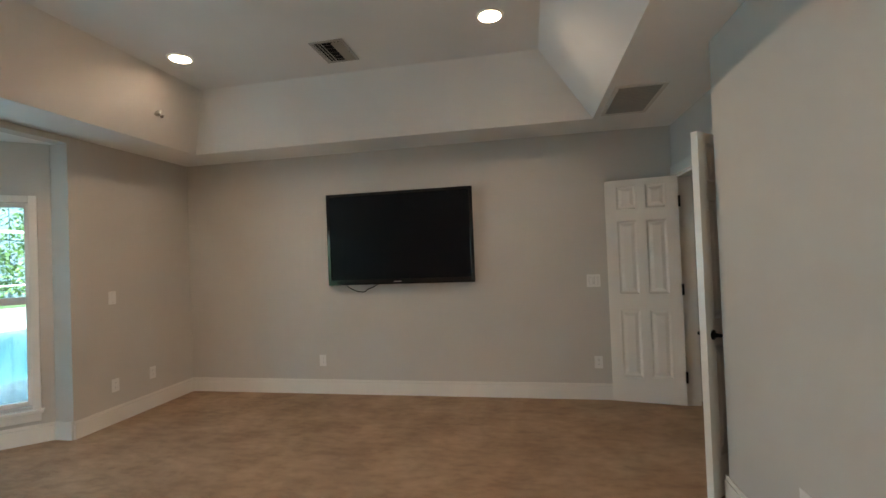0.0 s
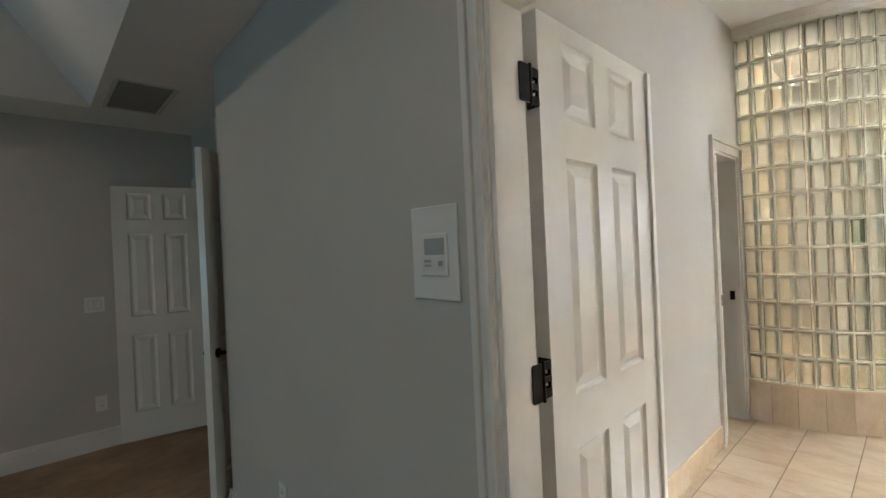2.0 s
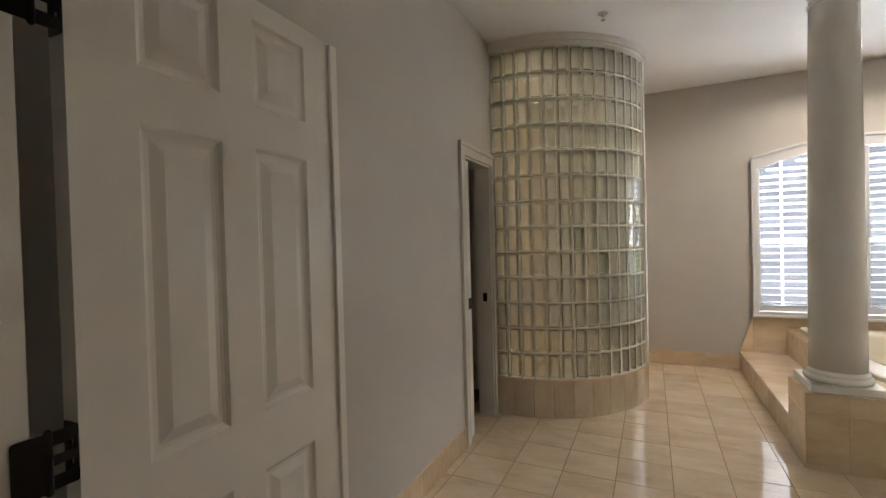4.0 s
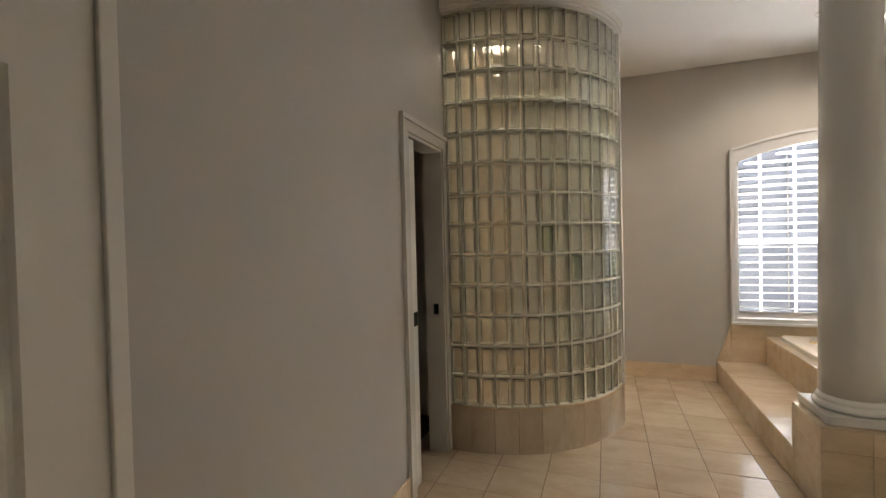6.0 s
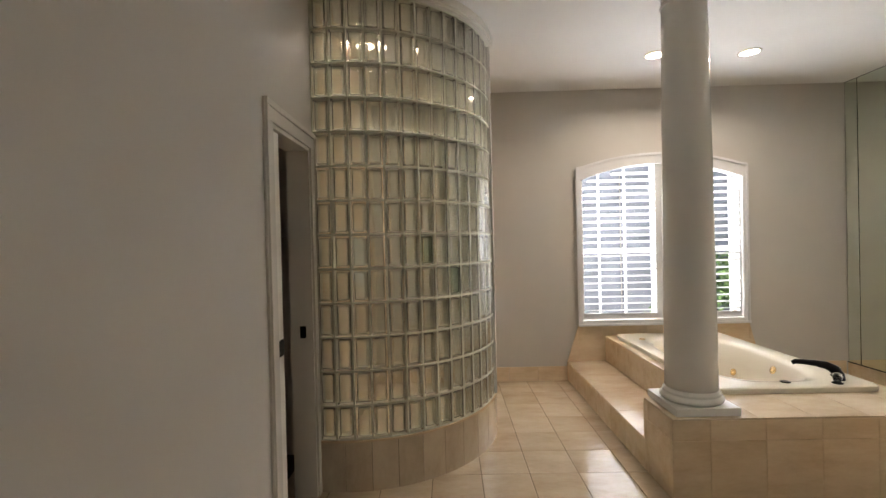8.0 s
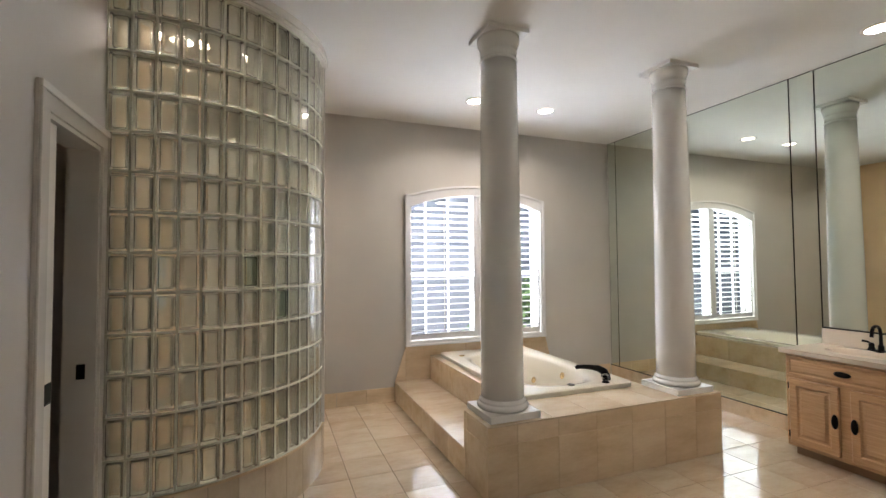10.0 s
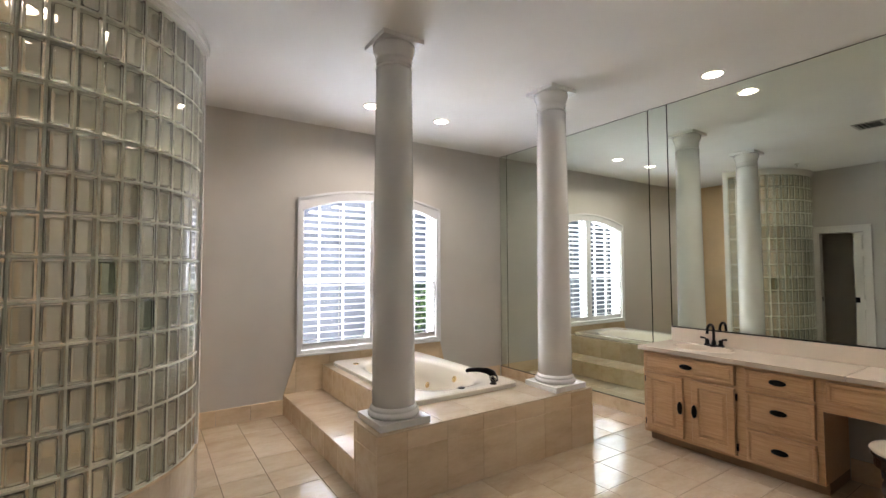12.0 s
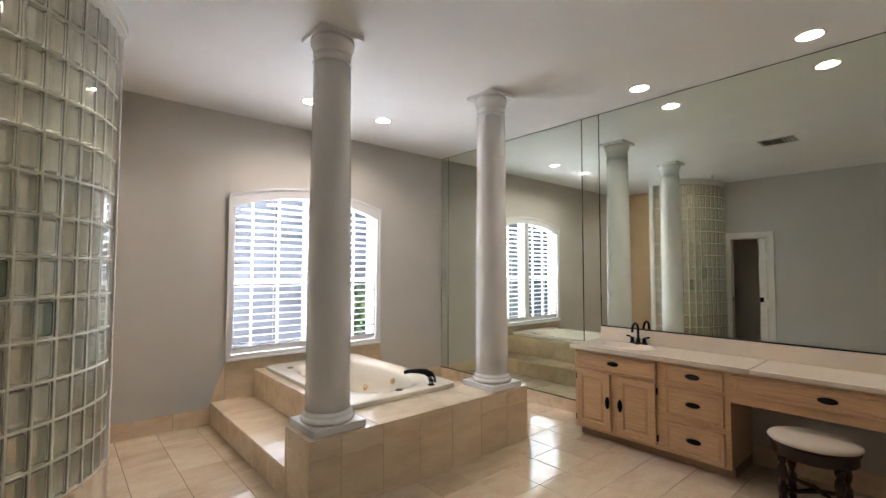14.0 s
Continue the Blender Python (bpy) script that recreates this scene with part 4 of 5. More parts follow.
def stool(x, y):
    e = tagged(new("vanity_stool"), "dark cherry wood stool with turned legs and cream cushion", "stool")
    bm = bmesh.new()
    lathe(bm, [(0.205, 0.418), (0.232, 0.424), (0.240, 0.436), (0.232, 0.449), (0.19, 0.459), (0.12, 0.463), (0.02, 0.464)], 48, x, y, 0.95, 0.86)
    part("cushion", bm, CUSHION, e, "cream upholstered cushion")
    bm = bmesh.new()
    lathe(bm, [(0.216, 0.340), (0.221, 0.345), (0.221, 0.395), (0.231, 0.402), (0.233, 0.414), (0.224, 0.4175)], 48, x, y, 0.95, 0.86)
    part("apron", bm, STOOLWOOD, e)
    legs = []
    for a in (45, 135, 225, 315):
        lx, ly = x + 0.188 * math.cos(radians(a)), y + 0.162 * math.sin(radians(a))
        bm = bmesh.new()
        lathe(bm, [(0.014, 0), (0.020, 0.012), (0.022, 0.03), (0.013, 0.045), (0.020, 0.06), (0.025, 0.085), (0.020, 0.11), (0.026, 0.115), (0.026, 0.16), (0.018, 0.17), (0.014, 0.19), (0.022, 0.21), (0.027, 0.24), (0.022, 0.275), (0.014, 0.29), (0.024, 0.30), (0.026, 0.339)], 16, lx, ly)
        part("leg", bm, STOOLWOOD, e)
        legs.append((lx, ly))
    for p, q in ((0, 2), (1, 3)):
        z = 0.137 if p == 0 else 0.155
        bm = bmesh.new()
        (ax, ay), (bx, by) = legs[p], legs[q]
        mx, my = (ax + bx) / 2, (ay + by) / 2
        tube(bm, [(ax, ay, 0.137), (ax * 0.6 + mx * 0.4, ay * 0.6 + my * 0.4, z - 0.012), (mx, my, z), (bx * 0.6 + mx * 0.4, by * 0.6 + my * 0.4, z - 0.012), (bx, by, 0.137)], [0.010, 0.012, 0.017, 0.012, 0.010], 10)
        part("stretcher", bm, STOOLWOOD, e)
    return e


stool(2.965, -3.33)


# arched window with shutters
def arched_window():
    e = tagged(new("window_bath"), "white arched bathroom window with double-hung sashes", kind="structure")
    # interior frame of the shutters
    bm = boxes((EX - 0.03, EX + 0.0, WY0 - 0.03, WY0 + 0.015, 0.585, WZ1 - 0.105), (EX - 0.03, EX, WY1 - 0.015, WY1 + 0.03, 0.585, WZ1 - 0.105), (EX - 0.03, EX, WY0 + 0.015, WY1 - 0.015, 0.585, 0.625), bevel=0.003)
    p = [(WY0 - 0.03 + (WY1 - WY0 + 0.06) * i / 32) for i in range(33)]
    up = [(y, arch_z(min(max(y, WY0), WY1), WZ1 + 0.02, WZA + 0.025)) for y in p]
    lo = [(y, arch_z(min(max(y, WY0), WY1), WZ1 - 0.11, WZA - 0.075) ) for y in p]
    lo = [(y, min(z, u[1] - 0.01)) for (y, z), u in zip(lo, up)]
    strip_yz(bm, lo, up, EX - 0.03, EX)
    part("shutter_frame", bm, SHUTTER, e)
    bm = bmesh.new()
    strip_yz(bm, [(y, z - 0.014) for y, z in up], [(y, z + 0.012) for y, z in up], EX - 0.042, EX - 0.031)
    box(bm, EX - 0.042, EX - 0.031, WY0 - 0.040, WY0 - 0.015, 0.572, WZ1 + 0.02, bevel=0.003)
    box(bm, EX - 0.042, EX - 0.031, WY1 + 0.015, WY1 + 0.040, 0.572, WZ1 + 0.02, bevel=0.003)
    box(bm, EX - 0.050, EX - 0.031, WY0 - 0.040, WY1 + 0.040, 0.568, 0.590, bevel=0.004)
    part("casing_bead", bm, SHUTTER, e)
    # sashes outside
    xs0, xs1 = EX + 0.12, EX + 0.16
    mid = (WY0 + WY1) / 2
    bm = boxes((xs0, xs1, WY0, WY0 + 0.05, WZ0, WZ1 - 0.04), (xs0, xs1, WY1 - 0.05, WY1, WZ0, WZ1 - 0.04), (xs0, xs1, mid - 0.042, mid + 0.042, WZ0, WZA - 0.06), (xs0, xs1, WY0 + 0.05, WY1 - 0.05, WZ0, WZ0 + 0.05), (xs0 - 0.01, xs1, WY0 + 0.05, WY1 - 0.05, 1.318, 1.352))
    arch = arch_points(WY0, WY1)
    strip_yz(bm, [(y, z - 0.07) for y, z in arch], [(y, z - 0.001) for y, z in arch], xs0 + 0.002, xs1 - 0.002)
    part("sash", bm, SHUTTER, e)
    bars = (WY1 - 0.247, WY1 - 0.523, WY0 + 0.523, WY0 + 0.247)
    bm = boxes(*[(xs0 + 0.01, xs1 - 0.01, y - 0.009, y + 0.009, WZ0 + 0.05, WZ1 + 0.04) for y in bars])
    part("muntin", bm, SHUTTER, e)
    for y0, y1 in ((WY0 + 0.05, mid - 0.045), (mid + 0.045, WY1 - 0.05)):
        p = part("pane", boxes((EX + 0.14, EX + 0.144, y0, y1, WZ0 + 0.06, WZA)), THIN_PANE, e)
        p.visible_shadow = False
    return e


arched_window()


def shutter(y0, y1, name="plantation_shutter"):
    """One shutter leaf: stiles, rails under an arch, wide louvers and a tilt rod."""
    e = tagged(new(name), "white plantation shutter with open louvers under an arched top", "shutter", "window shutters")
    x0, x1 = EX + 0.002, EX + 0.030
    outer = abs(y0 - WY0) < 0.1
    outer_north = abs(y1 - WY1) < 0.1          # louver ends cut narrow at this stile only, to let dots of sun through
    s0, s1 = (0.022, 0.055) if outer else (0.055, 0.022)
    top = lambda y: arch_z(min(max(y, WY0), WY1), WZ1 - 0.115, WZA - 0.082)
    part("stile", boxes((x0, x1, y0, y0 + s0, 0.628, min(top(y0), top(y0 + s0)) + 0.005), bevel=0.002), SHUTTER, e)
    part("stile", boxes((x0, x1, y1 - s1, y1, 0.628, min(top(y1), top(y1 - s1)) + 0.005), bevel=0.002), SHUTTER, e)
    part("bottom_rail", boxes((x0, x1, y0 + s0, y1 - s1, 0.628, 0.690), bevel=0.002), SHUTTER, e)
    z = 0.722
    while True:
        lim = [y for y in [y0 + s0 + (y1 - y0 - s0 - s1) * i / 60 for i in range(61)] if top(y) > z + 0.026]
        if not lim or lim[-1] - lim[0] < 0.12:
            break
        bm = bmesh.new()
        a0, a1 = lim[0], lim[-1]
        prof = [(math.cos(2 * math.pi * k / 10) * 0.038, math.sin(2 * math.pi * k / 10) * 0.0058) for k in range(10)]
        ra = radians(-13 + random.uniform(-1.5, 1.5))
        pr = [(u * math.cos(ra) - v * math.sin(ra), u * math.sin(ra) + v * math.cos(ra)) for u, v in prof]
        ends = [(a0 + 0.001, 1.0), (a1 - 0.001, 1.0)] if not outer_north else [(a0 + 0.001, 1.0), (a1 - 0.016, 1.0), (a1 - 0.012, 0.55), (a1 - 0.001, 0.5)]
        rings = [[bm.verts.new(((x0 + x1) / 2 + u * f, y, z + v * f)) for u, v in pr] for y, f in ends]
        for A, B in zip(rings, rings[1:]):
            for k in range(10):
                bm.faces.new((A[k], A[(k + 1) % 10], B[(k + 1) % 10], B[k])).smooth = True
        bm.faces.new(rings[0][::-1])
        bm.faces.new(rings[-1])
        part("louver", bm, SHUTTER, e)
        z += 0.0715
    yc = (y0 + s0 + y1 - s1) / 2
    part("tilt_rod", boxes((x0 - 0.036, x0 - 0.027, yc - 0.0035, yc + 0.0035, 0.71, top(yc) - 0.03), bevel=0.002), DUST, e, "thin grey tilt rod")
    return e


mid_y = (WY0 + WY1) / 2
shutter(WY0 + 0.016, mid_y - 0.001)
shutter(mid_y + 0.001, WY1 - 0.016)


# lamps, vents
def recessed_lamp(x, y, z, watts, color=(1, 0.92, 0.83)):
    e = tagged(new("recessed_lamp"), "lit recessed ceiling lamp with a white trim ring", "lamp", "recessed lamps")
    bm = bmesh.new()
    n = 40
    rings = [[(r * math.cos(2 * math.pi * i / n), r * math.sin(2 * math.pi * i / n), h) for i in range(n)] for r, h in ((0.092, 0.0), (0.090, -0.006), (0.076, -0.009), (0.070, -0.004), (0.070, 0.0))]
    vv = [[bm.verts.new(p) for p in r] for r in rings]
    for a, b in zip(vv, vv[1:]):
        for k in range(n):
            bm.faces.new((a[k], a[(k + 1) % n], b[(k + 1) % n], b[k])).smooth = True
    part("trim_ring", bm, TRIM, e)
    bm = bmesh.new()
    lathe(bm, [(0.064, 0.036), (0.064, 0.032), (0.05, 0.029), (0.01, 0.028)], 32)
    part("bulb_face", bm, BULB, e, "glowing warm lens")
    e.location = (x, y, z)
    down_light(x, y, z, watts, color)
    return e


for x, y, watts in BATH_LAMPS:
    recessed_lamp(x, y, CBATH, watts)
for x, y in BEDROOM_LAMPS:
    recessed_lamp(x, y, CT, 0.9, (1, 0.80, 0.62))


def register(x, y, z, w, h, label, rz=0):
    """A ceiling register: frame, slanted slats and a black sheet painted as the shade behind them."""
    e = empty("ceiling_vent", label, "vent", pose(x, y, z, 0, 0, rz))
    bm = boxes((-w / 2, w / 2, -h / 2, -h / 2 + 0.022, -0.008, -0.0005), (-w / 2, w / 2, h / 2 - 0.022, h / 2, -0.008, -0.0005), (-w / 2, -w / 2 + 0.022, -h / 2 + 0.022, h / 2 - 0.022, -0.008, -0.0005), (w / 2 - 0.022, w / 2, -h / 2 + 0.022, h / 2 - 0.022, -0.008, -0.0005), bevel=0.002)
    part("frame", bm, SLATM, e)
    part("backing", boxes((-w / 2 + 0.02, w / 2 - 0.02, -h / 2 + 0.02, h / 2 - 0.02, -0.0025, -0.0006)), BLACK, e)
    third = (w - 0.05) / 3
    drop = 0.016

    def slat(corners):
        bm = bmesh.new()
        f = bm.faces.new([bm.verts.new(p) for p in corners])
        r = bmesh.ops.extrude_face_region(bm, geom=[f])
        for v in [g for g in r["geom"] if isinstance(g, bmesh.types.BMVert)]:
            v.co.z += 0.0016
        part("slat", bm, SLATM, e)

    y0, y1 = -h / 2 + 0.024, h / 2 - 0.024
    for s in (-1, 1):
        for i in range(3):
            cx = s * (third * 0.62 + third * 0.36 * i)
            z0, z1 = (-drop, -0.004) if s > 0 else (-0.004, -drop)
            slat(((cx - 0.010, y0, z0), (cx + 0.010, y0, z1), (cx + 0.010, y1, z1), (cx - 0.010, y1, z0)))
    for i in range(5):
        cy = (i - 2) * (h - 0.06) / 5
        slat(((-third / 2, cy - 0.014, -drop), (third / 2, cy - 0.014, -drop), (third / 2, cy + 0.010, -0.004), (-third / 2, cy + 0.010, -0.004)))
    return e


register(-0.665, 3.165, CT, 0.26, 0.34, "grey metal three-way ceiling air register with slanted slats")
register(3.72, -1.40, CBATH, 0.36, 0.30, "grey metal bathroom ceiling air register")


def return_grille(x0, x1, y0, y1, z):
    e = tagged(new("return_grille"), "white framed ceiling return grille with a dusty grey filter", "vent")
    f = 0.03
    part("frame", boxes((x0, x1, y0, y0 + f, z - 0.01, z - 0.0005), (x0, x1, y1 - f, y1, z - 0.01, z - 0.0005), (x0, x0 + f, y0 + f, y1 - f, z - 0.01, z - 0.0005), (x1 - f, x1, y0 + f, y1 - f, z - 0.01, z - 0.0005), bevel=0.002), TRIM, e)
    part("filter", boxes((x0 + f, x1 - f, y0 + f, y1 - f, z - 0.003, z - 0.0006)), DUST, e)
    for i in range(17):
        y = y0 + f + (y1 - y0 - 2 * f) * (i + 0.5) / 17
        part("slat", boxes((x0 + f, x1 - f, y - 0.002, y + 0.002, z - 0.010, z - 0.0035)), VENTM, e)
    return e


return_grille(1.34, 1.69, 3.27, 3.92, CB)

# television
def television():
    e = tagged(new("television"), "black flat television mounted flat on the bedroom wall, switched off", "television")
    x0, x1, z0, z1 = -1.345, 0.185, 1.143, 2.086
    y = 4.36
    part("housing", boxes((x0 + 0.01, x1 - 0.01, y + 0.02, TVY - 0.02, z0 + 0.01, z1 - 0.01), bevel=0.006), TVBODY, e)
    part("wall_bracket", boxes((x0 + 0.4, x1 - 0.4, TVY - 0.02, TVY - 0.0005, 1.35, 1.9)), TVBODY, e)
    f = 0.034
    part("bezel", boxes((x0, x0 + f, y, y + 0.02, z0, z1), (x1 - f, x1, y, y + 0.02, z0, z1), (x0 + f, x1 - f, y, y + 0.02, z0, z0 + 0.055), (x0 + f, x1 - f, y, y + 0.02, z1 - f, z1), bevel=0.003), TVBODY, e, "gloss black bezel")
    part("screen", boxes((x0 + f, x1 - f, y + 0.006, y + 0.018, z0 + 0.055, z1 - f)), TVSCREEN, e, "dark glass screen")
    part("badge", boxes((-0.64, -0.56, y - 0.0015, y - 0.0002, z0 + 0.022, z0 + 0.032)), VENTM, e, "small grey maker's badge")
    bm = bmesh.new()
    tube(bm, [(-1.20 + 0.40 * t, TVY - 0.03, z0 + 0.02 - 0.30 * t * (1 - t) * (1.3 if t < 0.6 else 1.0)) for t in [i / 14 for i in range(15)]], 0.0045, 8)
    part("cable", bm, TVBODY, e, "black cable that sags under the set")
    return e


television()


def wall_plate(m, kind, w=0.075, h=0.118):
    """A plate on a wall; x along the wall, y out of it."""
    names = {"outlet": ("wall_outlet", "white duplex wall outlet plate"), "switch": ("light_switch", "white wall switch plate"), "blank": ("wall_plate", "plain white wall plate")}
    e = empty(names[kind][0], names[kind][1], "outlet" if kind == "outlet" else "switch", m)
    part("plate", boxes((-w / 2, w / 2, 0.0005, 0.006, -h / 2, h / 2), bevel=0.002), PLASTIC, e)
    if kind == "outlet":
        for z in (-0.02, 0.02):
            s = part("socket", boxes((-0.017, 0.017, 0.006, 0.008, z - 0.014, z + 0.014), bevel=0.0015), PLASTIC, e)
            part("slot", boxes((-0.008, -0.006, 0.0075, 0.0085, z - 0.004, z + 0.006), (0.006, 0.008, 0.0075, 0.0085, z - 0.004, z + 0.006)), BLACK, s)
    elif kind == "switch":
        for i in range(max(1, round(w / 0.06))):
            k = max(1, round(w / 0.06))
            cx = (i - (k - 1) / 2) * 0.046
            # Grey plate under the rocker paints the shadow line round its edge.
            part("rocker_shade", boxes((cx - 0.018, cx + 0.018, 0.0058, 0.0066, -0.035, 0.035)), VENTM, e, "thin grey plate coloured as the shadow line round the rocker")
            part("rocker", boxes((cx - 0.016, cx + 0.016, 0.006, 0.010, -0.033, 0.033), bevel=0.002), PLASTIC, e)
    else:
        for z in (-0.04, 0.04):
            part("screw", boxes((-0.002, 0.002, 0.006, 0.007, z - 0.002, z + 0.002)), VENTM, e)
    return e


SOUTHF = lambda x, y, z: pose(x, y, z, 0, 0, 180)
wall_plate(SOUTHF(1.30, TVY, 1.12), "switch", 0.125)
wall_plate(SOUTHF(-1.48, TVY, 0.35), "outlet")
wall_plate(SOUTHF(1.315, TVY, 0.35), "outlet")
wall_plate(pose(LX, 3.48, 1.14, 0, 0, -90), "blank")
wall_plate(pose(LX, 3.49, 0.34, 0, 0, -90), "outlet")
wall_plate(pose(LX, 3.90, 0.35, 0, 0, -90), "outlet")
wall_plate(pose(WX, 2.015, 0.375, 0, 0, 90), "outlet")


def wall_control(m):
    e = empty("wall_control", "white wall control panel with a grey display and small buttons", "control panel", m)
    part("plate", boxes((-0.089, 0.089, 0.0005, 0.007, -0.123, 0.123), bevel=0.003), PLASTIC, e)
    b = part("module", boxes((-0.056, 0.050, 0.007, 0.013, -0.060, 0.050), bevel=0.003), PLASTIC, e)
    part("display", boxes((-0.046, 0.030, 0.013, 0.0145, -0.005, 0.038), bevel=0.001), DISPLAY, b, "grey display window")
    part("button_panel", boxes((-0.050, 0.036, 0.013, 0.0138, -0.045, -0.010), bevel=0.001), TRIM, b)
    part("button", boxes((-0.040, -0.024, 0.0138, 0.017, -0.034, -0.020), bevel=0.002), DISPLAY, b)
    part("button", boxes((0.004, 0.030, 0.0138, 0.016, -0.024, -0.018), bevel=0.001), DISPLAY, b)
    part("button", boxes((0.004, 0.030, 0.0138, 0.016, -0.036, -0.030), bevel=0.001), DISPLAY, b)
    return e


wall_control(pose(WX, 0.944, 1.425, 0, 0, 90))


def lever_set(door, x, z, t):
    for s, y in ((-1, 0.0), (1, t)):
        bm = bmesh.new()
        lathe(bm, [(0.004, 0.0), (0.028, 0.0), (0.028, 0.006), (0.012, 0.010), (0.010, 0.045), (0.004, 0.048)], 20)
        k = part("door_handle", bm, BLACK, door, "black lever handle")
        k.matrix_local = pose(x, y, z) @ pose(0, 0, 0, 90 if s < 0 else -90)
        bm = bmesh.new()
        tube(bm, [(0, 0, 0.04), (-0.04, 0, 0.043), (-0.10, 0, 0.040)], [0.009, 0.008, 0.007], 10)
        part("lever", bm, BLACK, k)
    part("latch_plate", boxes((x + 0.058, x + 0.0605, 0.006, t - 0.006, z - 0.03, z + 0.03)), BLACK, door, "black latch plate")


far_leaf = six_panel_door(0.61, 2.03, 0.035, pose(2.028, 4.315, 0.012, 0, 0, 169.5), "white six-panel double door leaf, open against the television wall", stile=0.10, mid=0.08)
near_leaf = six_panel_door(0.583, 2.03, 0.035, pose(2.028, 3.14, 0.012, 0, 0, -135), "white six-panel double door leaf seen on its edge, standing open", stile=0.10, mid=0.08)
lever_set(near_leaf, 0.51, 0.90, 0.035)
for z in (0.25, 1.02, 1.80):
    part("hinge", boxes((-0.014, 0.004, 0.028, 0.052, z - 0.05, z + 0.05), bevel=0.002), BLACK, far_leaf, "black steel butt hinge")
bm = boxes((RX - 0.022, RX, 3.04, 3.10, 0, 2.05), (RX - 0.022, RX, 4.34, 4.43, 0, 2.05), (RX - 0.022, RX, 3.04, 4.43, 2.05, 2.14), bevel=0.003)
structure("door_casing", bm, TRIM, "white casing of the double doorway")
structure("door_jamb", boxes((RX, RX + 0.12, 3.10, 3.118, 0, 2.032), (RX, RX + 0.12, 4.322, 4.34, 0, 2.032), (RX, RX + 0.12, 3.10, 4.34, 2.032, 2.05)), TRIM, "white jamb of the double doorway")


def sprinkler(x, y, z, label):
    e = tagged(new("sprinkler_head"), label, "sprinkler")
    bm = bmesh.new()
    lathe(bm, [(0.034, -0.0005), (0.033, -0.004), (0.012, -0.007), (0.009, -0.02), (0.012, -0.022), (0.012, -0.03), (0.004, -0.032)], 24)
    part("body", bm, TRIM, e)
    bm = bmesh.new()
    lathe(bm, [(0.004, -0.046), (0.016, -0.047), (0.016, -0.049), (0.004, -0.050)], 16)
    part("deflector", bm, STEEL, e)
    for s in (-1, 1):
        bm = bmesh.new()
        tube(bm, [(s * 0.010, 0, -0.030), (s * 0.012, 0, -0.038), (s * 0.005, 0, -0.047)], 0.002, 6)
        part("arm", bm, STEEL, e)
    e.location = (x, y, z)
    return e


sprinkler(4.93, 0.14, CBATH, "small white and chrome ceiling sprinkler head")
s2 = sprinkler(0, 0, 0, "small white and chrome sprinkler head on the sloped ceiling side")
s2.matrix_world = Matrix.Translation((-2.37, 3.33, 2.73)) @ pose(0, 0, 0, 0, -45, 0)

# ---- outside ----
def ground_material():
    m, t, b = material("outside_ground", (0.12, 0.14, 0.06), 0.9)
    v = coords(t)
    t.links.new(ramp(t, noise_of(t, v, 0.9, 6), [(0.35, (0.05, 0.09, 0.025)), (0.6, (0.10, 0.16, 0.05)), (0.8, (0.2, 0.19, 0.12))]), b.inputs["Base Color"])
    return m


structure("ground", boxes((-600, 600, -600, 600, -0.4, -0.12)), ground_material(), "lawn around the house")
POOL = glass_material("pool_water", (0.35, 0.85, 0.95), 0.02, 1.33)
DECK = paint("pool_deck", (0.42, 0.40, 0.36), 0.8, 0.4, 0.08)
FENCE = paint("backdrop_paint", (0.14, 0.19, 0.24), 0.8, 0.3, 0.15)
# Unseen white ground, added to bounce sunlight up through the louvers.
structure("bounce_ground", boxes((7.3, 10.6, -9, 6, -0.12, -0.07)), paint("bounce_white", (0.74, 0.73, 0.71), 0.95, 0.8, 0.2), "unseen white ground added outside the bathroom window to bounce sunlight in")
structure("pool_deck", boxes((-4.95, -4.5, -9, 14, -0.12, -0.06), (-20, -12.3, -9, 18, -0.12, -0.06)), DECK, "pale concrete pool deck")
structure("pool_basin", boxes((-12.3, -4.95, -9, 14, -0.119, -0.075)), paint("pool_blue", (0.012, 0.12, 0.19), 0.08, 0.1, 0.1), "blue pool water")


def foliage(n, box_lo, box_hi, size, mat, name, label):
    """Many small leaf clumps in one mesh."""
    rnd = random.Random(5)
    verts, faces = [], []
    for i in range(n):
        c = Vector([rnd.uniform(a, b) for a, b in zip(box_lo, box_hi)])
        if noise.noise(c * 0.6) < -0.12:
            continue
        for _ in range(5):
            p = c + Vector([rnd.gauss(0, size) for _ in range(3)])
            u = Vector([rnd.uniform(-1, 1) for _ in range(3)]).normalized() * size * 0.6
            w = u.orthogonal().normalized() * size * 0.25
            k = len(verts)
            verts += [p - u, p + w, p + u, p - w]
            faces.append((k, k + 1, k + 2, k + 3))
    me = bpy.data.meshes.new(name)
    me.from_pydata([tuple(v) for v in verts], [], faces)
    me.materials.append(mat)
    return tagged(new(name, me), label, kind="stuff")


def leaf_material():
    m, t, b = material("green_leaves", (0.06, 0.12, 0.03), 0.5)
    g = t.nodes.new("ShaderNodeNewGeometry")
    t.links.new(ramp(t, g.outputs["Random Per Island"], [(0.0, (0.035, 0.075, 0.02)), (0.6, (0.08, 0.15, 0.04)), (1.0, (0.16, 0.24, 0.07))]), b.inputs["Base Color"])
    return m


LEAF = leaf_material()
foliage(4200, (-27, -6, -0.1), (-22, 20, 6.0), 0.24, LEAF, "hedge_far", "green garden trees beyond the pool")
foliage(600, (10.1, -6.5, -0.1), (10.45, -3.3, 1.1), 0.10, LEAF, "hedge_near", "green hedge outside the bathroom window")


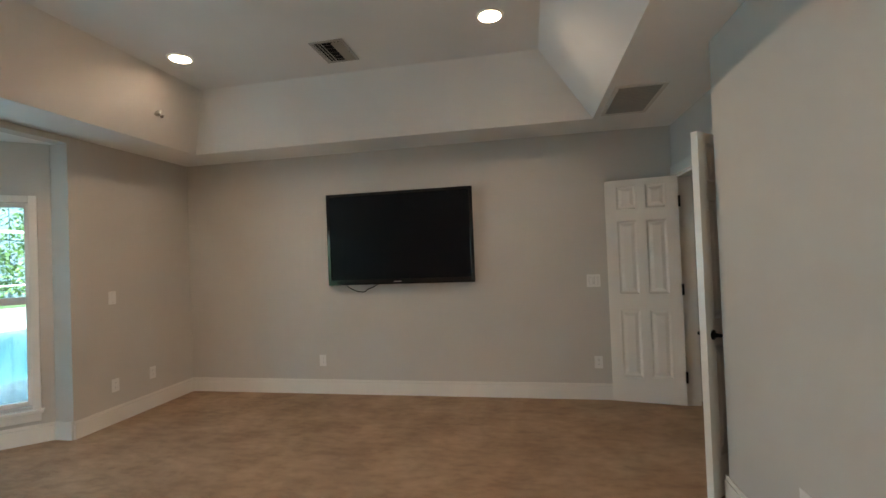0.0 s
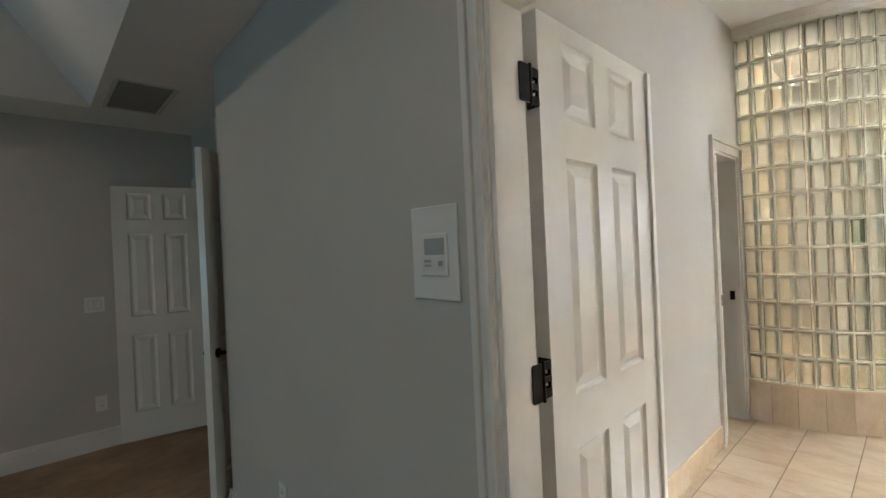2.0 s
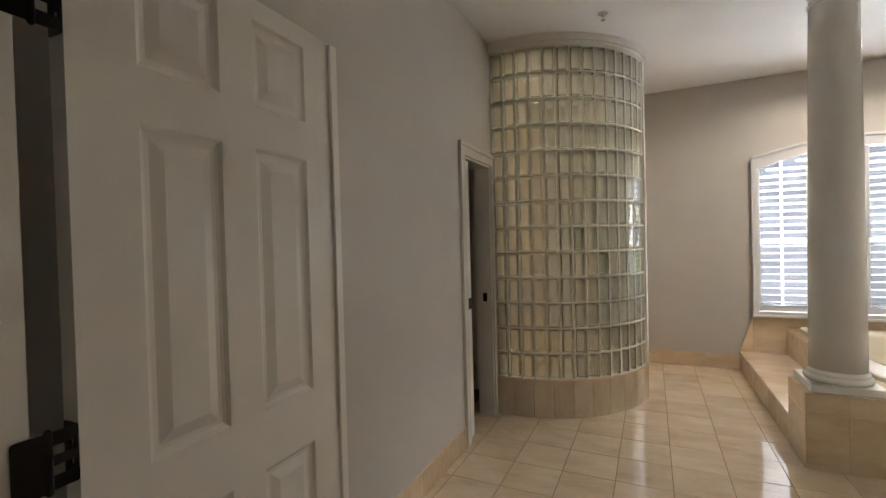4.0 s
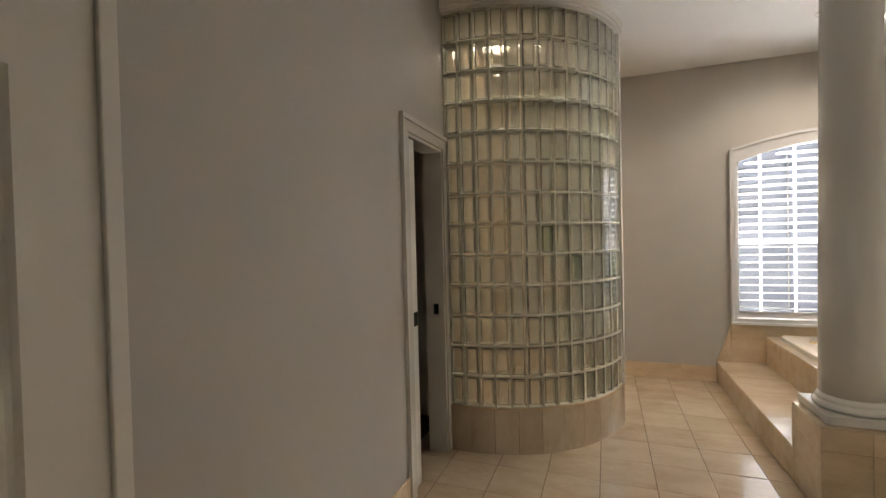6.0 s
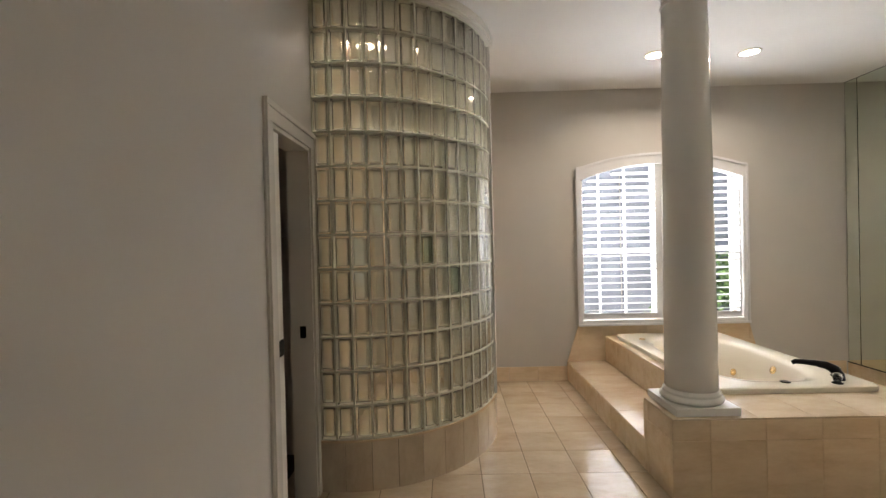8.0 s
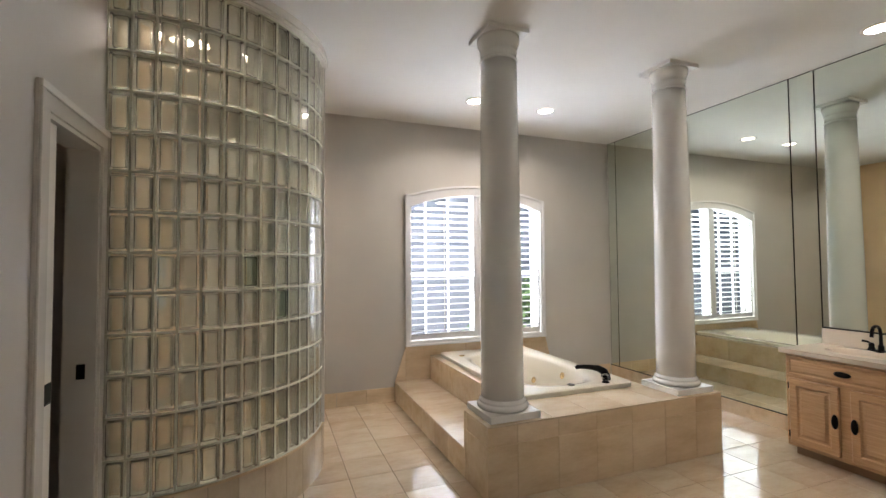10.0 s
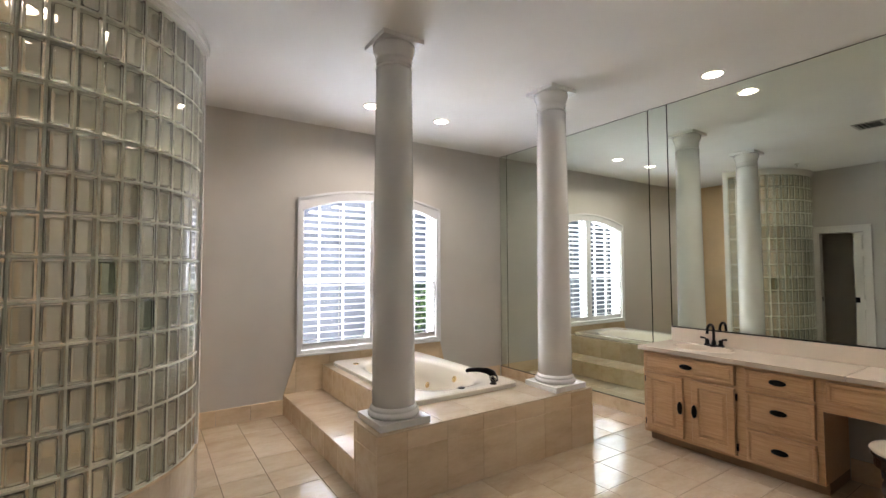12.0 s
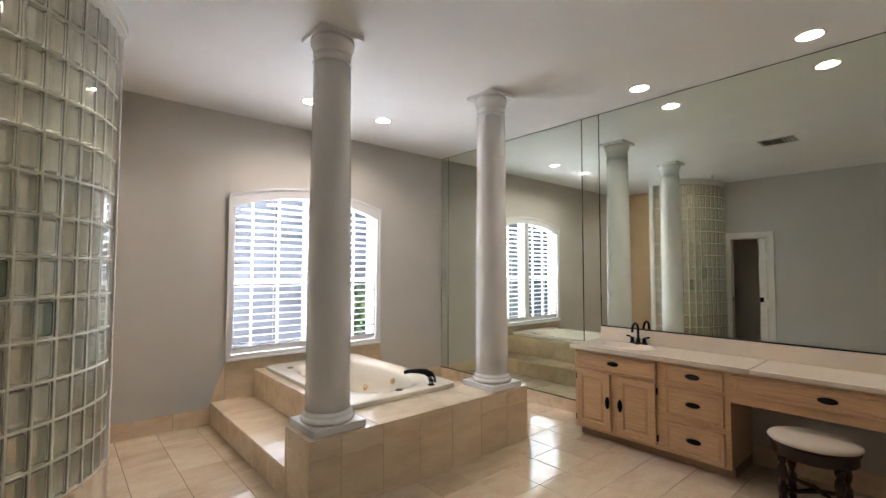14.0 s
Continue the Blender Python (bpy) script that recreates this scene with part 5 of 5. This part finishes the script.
def neighbour_wall():
    e = tagged(new("garden_wall"), "grey lap-sided garden wall outside the bathroom window", "wall")
    siding = paint("grey_siding", (0.135, 0.14, 0.165), 0.8, 0.3, 0.12)
    part("wall", boxes((10.62, 10.8, -9, 6, -0.12, 2.9)), siding, e)
    for i in range(15):
        z = -0.1 + i * 0.2
        bm = bmesh.new()
        rows = [[bm.verts.new((x, y, zz)) for x, zz in ((10.615, z), (10.575, z), (10.600, z + 0.197), (10.615, z + 0.197))] for y in (-9, 6)]
        for k in range(4):
            bm.faces.new((rows[0][k], rows[0][(k + 1) % 4], rows[1][(k + 1) % 4], rows[1][k]))
        bm.faces.new(rows[0])
        bm.faces.new(rows[1])
        part("siding_board", bm, siding, e)
    part("coping", boxes((10.55, 10.85, -9, 6, 2.905, 2.98), bevel=0.01), TRIM, e)
    return e


neighbour_wall()
e = tagged(new("screen_enclosure"), "white aluminium pool screen frame", "enclosure")
for y in (-1.6, 1.4, 4.4, 7.4, 10.4, 13.4):
    part("post", boxes((-19.9, -19.8, y - 0.04, y + 0.04, -0.06, 3.0)), TRIM, e)
part("beam", boxes((-19.9, -19.8, -2, 16, 3.0, 3.1)), TRIM, e)
part("chair_rail", boxes((-19.9, -19.8, -2, 16, 0.85, 0.9)), TRIM, e)
# Tall blue-grey boards, added as a backdrop that closes off the sky.
e = tagged(new("house_behind"), "tall blue-grey backdrop boards added behind the pool garden", "fence")
for i in range(34):
    part("board", boxes((-28.2, -28.1, -12 + i * 1.15, -10.9 + i * 1.15, -0.12, 7.0)), FENCE, e)

# ---- marble pieces of floor and walls ----
TILE, FX, FY = 0.3045, 4.58, 0.067
bath_tiles = []
tile_mesh = mesh_of("floor_tile", boxes((-TILE / 2 + 0.0018, TILE / 2 - 0.0018, -TILE / 2 + 0.0018, TILE / 2 - 0.0018, -0.006, 0.0), bevel=0.0012), MARBLE)
for i in range(-10, 10):
    for j in range(-14, 5):
        x, y = FX + (i + 0.5) * TILE, FY + (j + 0.5) * TILE
        if 1.80 < x < 7.18 and MY - 0.05 < y < NY + 0.1 and not (PX0 + 0.2 < x and PY0 + 0.2 < y < PY1 - 0.2):
            ob = new("floor_tile", tile_mesh)
            ob.location = (x, y, 0.0)
            ob.rotation_euler.z = random.choice((0, math.pi))
            ob.parent = floor_bath
            bath_tiles.append(ob)


def tile_skirting(name, axis, fixed, a0, a1, h=0.15, step=0.305):
    e = tagged(new(name), "beige marble tile baseboard", kind="structure")
    tile_run(e, axis, fixed, (a0, a1), ((0, h),), step)


tile_skirting("baseboard_window", "x", (EX - 0.011, EX - 0.001), PY1, NY - 0.012)
tile_skirting("baseboard_window_south", "x", (EX - 0.011, EX - 0.001), MY + 0.02, PY0)
tile_skirting("baseboard_north", "y", (NY - 0.011, NY - 0.001), BX, DX0 - 0.09)
tile_skirting("baseboard_mirror", "y", (MY - 0.012, MY - 0.001), 4.66, EX, 0.131)
tile_skirting("baseboard_knee", "y", (MY + 0.001, MY + 0.011), 2.30, 3.42, 0.15)
tile_skirting("baseboard_bath_west", "x", (BX + 0.001, BX + 0.011), MY + 0.02, -0.92)
